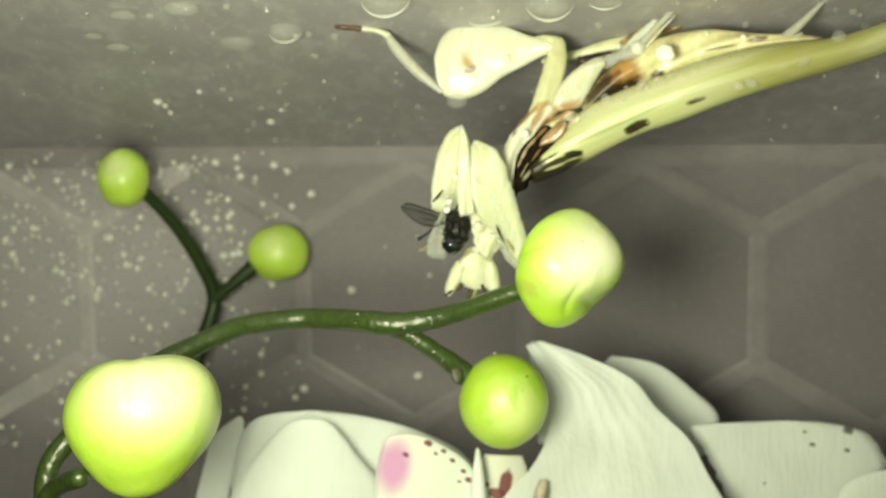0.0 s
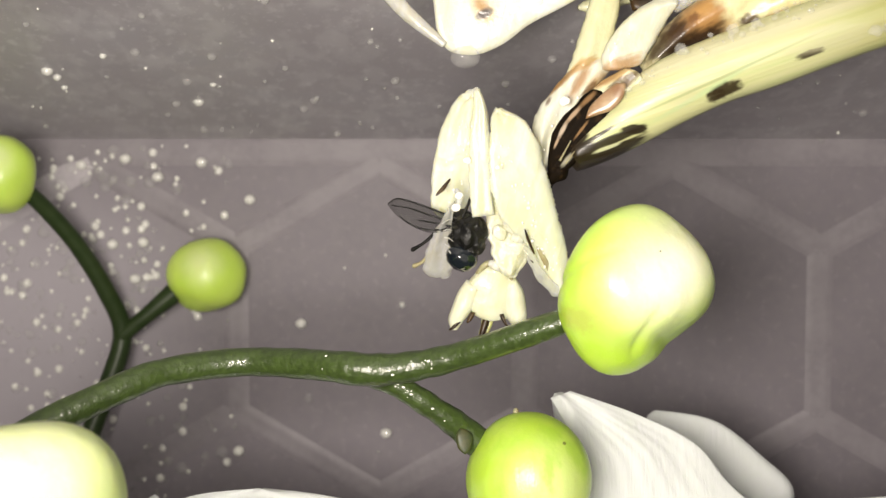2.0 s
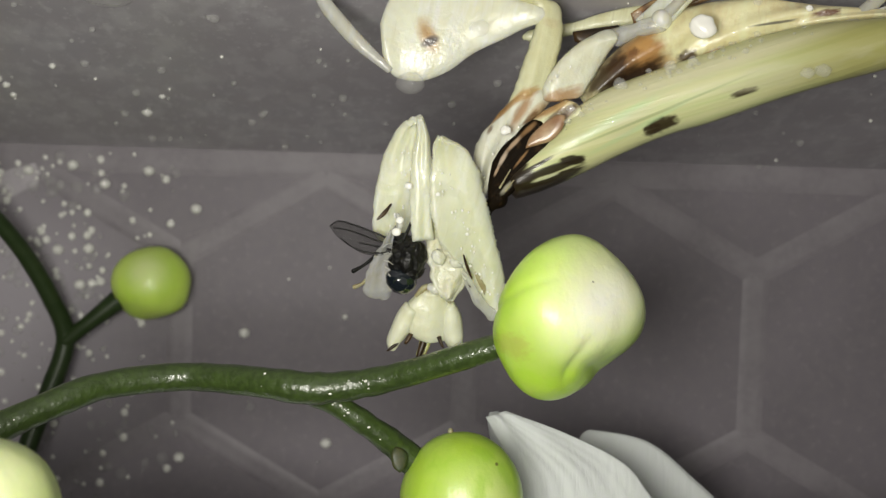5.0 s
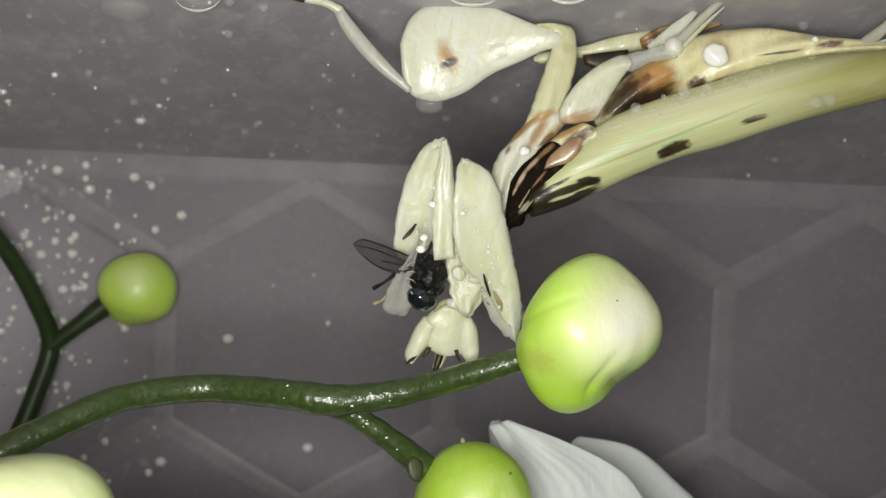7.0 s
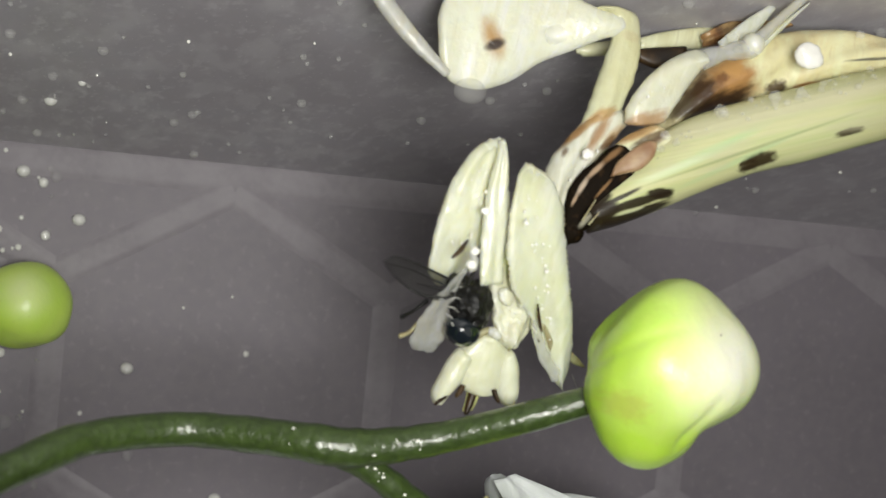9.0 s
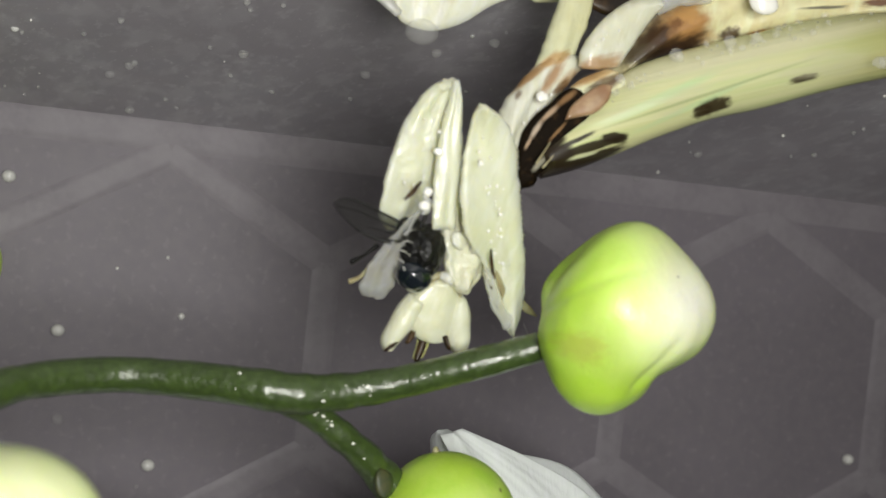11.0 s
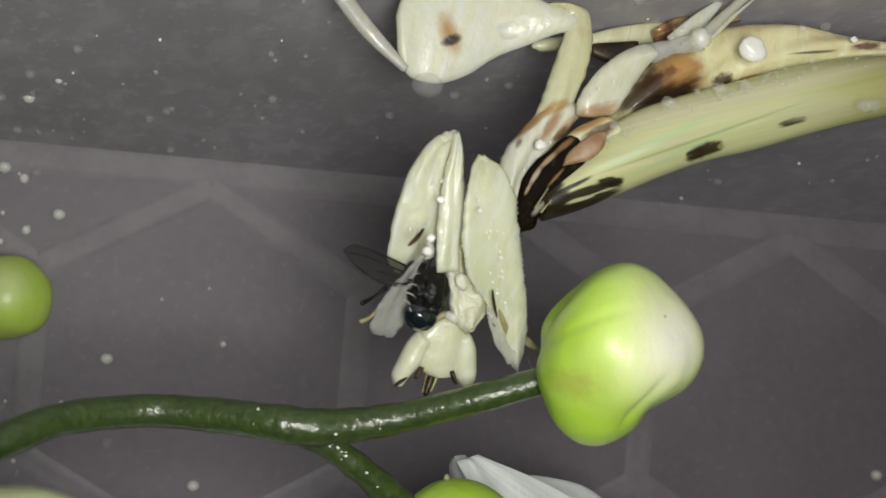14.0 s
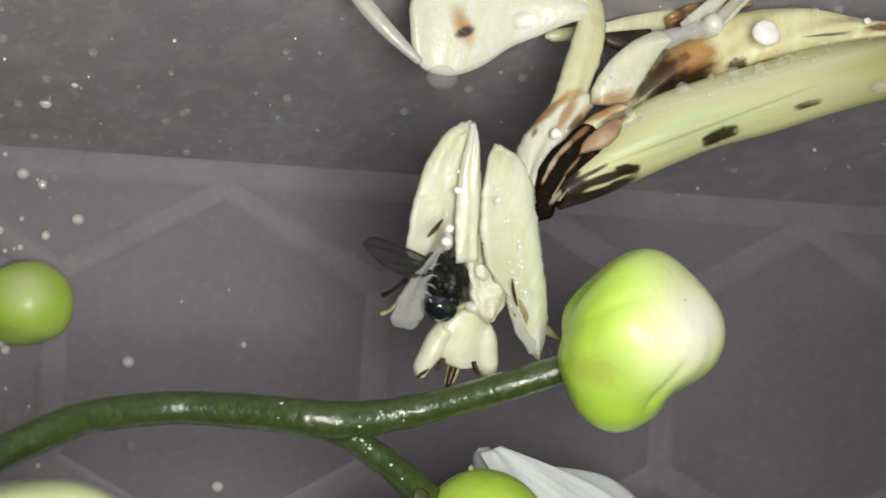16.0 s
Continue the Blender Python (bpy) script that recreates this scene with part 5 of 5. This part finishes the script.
for path, r0, count in (([(0.0140, -0.0236, 0.0187), (0.0160, -0.0246, 0.0185), (0.0182, -0.0254, 0.0183), (0.0223, -0.0260, 0.0187), (0.0250, -0.0271, 0.0193)], 0.00145, 26), ([(0.0204, -0.0230, 0.0169), (0.0229, -0.0229, 0.0154), (0.0256, -0.0224, 0.0136), (0.0271, -0.0217, 0.0125)], 0.00125, 22)):
    line = spline(path, 40)
    for k in range(count):
        q, a = Vector(line[wet.randrange(41)]), wet.uniform(-0.5, 0.7)
        q += r0 * Vector((-0.25 * math.cos(a), -0.95 * math.cos(a), math.sin(a)))
        r = wet.choice((0.00005, 0.00006, 0.00008, 0.00012))
        ball(bm, q, (1.6 * r, r, r), (0, wet.uniform(-30, 30), 0), 8, 6)
tagged(part("dew_and_glints", bm, glint, spray, "tiny white beads for the glints on the green stem"), kind="stuff")
part("water_bead", ball(BM(), (0.0271, -0.0255, 0.0479), (0.00146, 0.00116, 0.00108), (0, 0, 0), 28, 16), clear_drop, mantis, "clear drop hanging from the leg")


lid_drop = material('lid_drop', (0.80, 0.80, 0.76), rough=0.06, spec=0.8, coat=0.6)
bsdf(lid_drop).inputs['Alpha'].default_value = 0.20


def drop(center, r, tall, mat, label, group, rim=False):
    ob = part("water_droplet", ball(BM(), center, (r, r, r * tall), (0, 0, 0), 28, 18), mat, None, pivot=center)
    tagged(ob, label, "droplet", group)
    # White crescent rod: the torch's bright edge in the drop, built as a shape.
    if rim:
        ends = np.linspace(1.1 * math.pi, 1.9 * math.pi, 13)
        c, side = np.array(center), np.array((0.96, -0.28, 0))
        pts = [c - 0.2 * r * VIEW + 0.97 * r * math.cos(a) * side + np.array((0, 0, 0.97 * r * tall * math.sin(a))) for a in ends]
        part("rim_glint", rod(BM(), pts, [r * k for k in (0.01, 0.03, 0.05, 0.07, 0.05, 0.03, 0.01)], n=24, seg=8), rim_white, ob)
    return ob


# Whitish paint for the drops' bright lower edges.
rim_white = material("rim_glint", (0.95, 0.96, 0.90), rough=0.3, coat=0.8)
bsdf(rim_white).inputs["Alpha"].default_value = 0.42
for c, r, tall in (((0.0174, -0.0354, 0.0598), 0.0034, 0.85), ((0.0384, -0.0341, 0.0597), 0.0033, 0.85), ((0.0044, -0.0210, 0.0581), 0.0025, 0.75), ((0.0308, -0.0275, 0.0588), 0.0028, 0.45), ((0.0056, -0.0383, 0.0602), 0.0024, 0.7), ((0.0452, -0.0360, 0.0599), 0.0026, 0.7)):
    drop(c, r, tall, lid_drop, "clear water drop hanging from the plastic lid", "drops under the lid", True)
for c, r, tall in (((-0.0087, -0.0294, 0.0591), 0.0024, 0.45), ((-0.0025, -0.0149, 0.0573), 0.0028, 0.45), ((0.0240, -0.0209, 0.0580), 0.0022, 0.3), ((-0.0193, -0.0124, 0.0570), 0.0018, 0.35), ((-0.0165, -0.0265, 0.0587), 0.0018, 0.3), ((-0.0218, -0.0175, 0.0576), 0.0014, 0.3), ((-0.0151, 0.0228, 0.0527), 0.0013, 0.4), ((0.0028, 0.0377, 0.0509), 0.0008, 0.7), ((0.0605, -0.0294, 0.0591), 0.0020, 0.4), ((0.0787, -0.0327, 0.0595), 0.0022, 0.4)):
    drop(c, r, tall, lid_drop, "clear water drop hanging from the plastic lid", "drops under the lid")
for c, r in (((-0.0171, 0.0138, 0.0530), 0.0007), ((-0.0162, 0.0158, 0.0526), 0.0005), ((-0.0158, 0.0195, 0.0520), 0.0004), ((0.0004, 0.0221, 0.0510), 0.0007), ((0.0024, 0.0153, 0.0520), 0.0004), ((-0.0100, 0.0076, 0.0537), 0.0004)):
    drop(c, r, 0.9, wall_bead, "bright water bead hanging from the plastic lid", "drops under the lid")
for x, z in ((0.0092, -0.0106), (0.0003, -0.0286), (-0.0045, 0.0117), (0.0022, 0.0066), (-0.0171, 0.0003), (-0.0213, 0.0113), (-0.0140, -0.0045), (0.1167, -0.0207), (0.0210, -0.0259), (-0.0106, 0.0097), (-0.0128, 0.0006), (-0.0151, 0.0122)):
    drop(on_wall(x, z, 0.0005), 0.0008, 0.9, wall_bead, "bright water bead clinging to the tub wall", "beads on the wall")


def scatter(name, places, mat, label):
    """Many tiny half-beads in one mesh."""
    bm = BM()
    for c, r, flat in places:
        ball(bm, c, (r, r * flat, r), (0, 0, 0), 8, 6)
    return tagged(part(name, bm, mat), label, "droplets", kind="stuff")


rnd = random.Random(4)
beads = []
while len(beads) < 900:
    x, z = rnd.uniform(-0.062, 0.055), rnd.uniform(-0.040, 0.014)
    dense = 1.0 if x < -0.010 else 0.35 if x < 0.0 else 0.012 if x < 0.025 else 0.004
    if z < -0.014:
        dense *= 0.5
    if rnd.random() < dense:
        beads.append((on_wall(x, z, 0.0001), rnd.choice((0.0002, 0.0002, 0.0003, 0.0003, 0.0004, 0.0005, 0.0006)), 0.6))
scatter("condensation", beads[::2], wall_bead, "fine bright water beads on the grey plastic wall")
scatter("condensation", [(c, 1.5 * r, flat) for c, r, flat in beads[1::2]], faint_bead, "faint fine water beads on the grey plastic wall")
beads = []
while len(beads) < 130:
    x, y = rnd.uniform(-0.08, 0.10), rnd.uniform(-0.06, 0.044)
    beads.append(((x, y, lid_z(x, y) - 0.0001), rnd.choice((0.0002, 0.0003, 0.0003, 0.0004, 0.0006)), 1.0))
scatter("lid_condensation", beads, lid_drop, "fine water beads under the grey plastic lid")
beads = []
while len(beads) < 170:
    x, y = rnd.uniform(-0.08, 0.09), rnd.uniform(-0.055, 0.03)
    beads.append(((x, y, lid_z(x, y) - 0.0001), rnd.choice((0.00007, 0.0001, 0.00013, 0.0002)), 1.0))
scatter("lid_specks", beads[:70], glint, "tiny bright water specks under the plastic lid")
scatter("lid_mist", [((x, y, z), 3.0 * r, 1.0) for (x, y, z), r, flat in beads[70:]], faint_bead, "pale mist of small droplets under the plastic lid")


# ---- what moves ----
def motions():
    lift = [(0.0, 0.0008, 0.0), (4.2, 0.0008, 0.0), (7.0, 0.0006, 0.0), (8.0, 0.0003, 0.0), (9.0, 0.0001, 0.0), (12.0, 0.0, 0.0), (16.0, 0.0, 0.0)]
    for limb, pivot in ((foreleg_l, PL), (foreleg_r, PR)):
        p = pivot - BASE
        walk(limb, [(t, pose(p.x, p.y, p.z + dz, 0, a, 0)) for t, dz, a in lift])
    walk(fly, [(t, pose(FLY.x, FLY.y, FLY.z + dz, 0, a, 0)) for t, dz, a in lift])


motions()
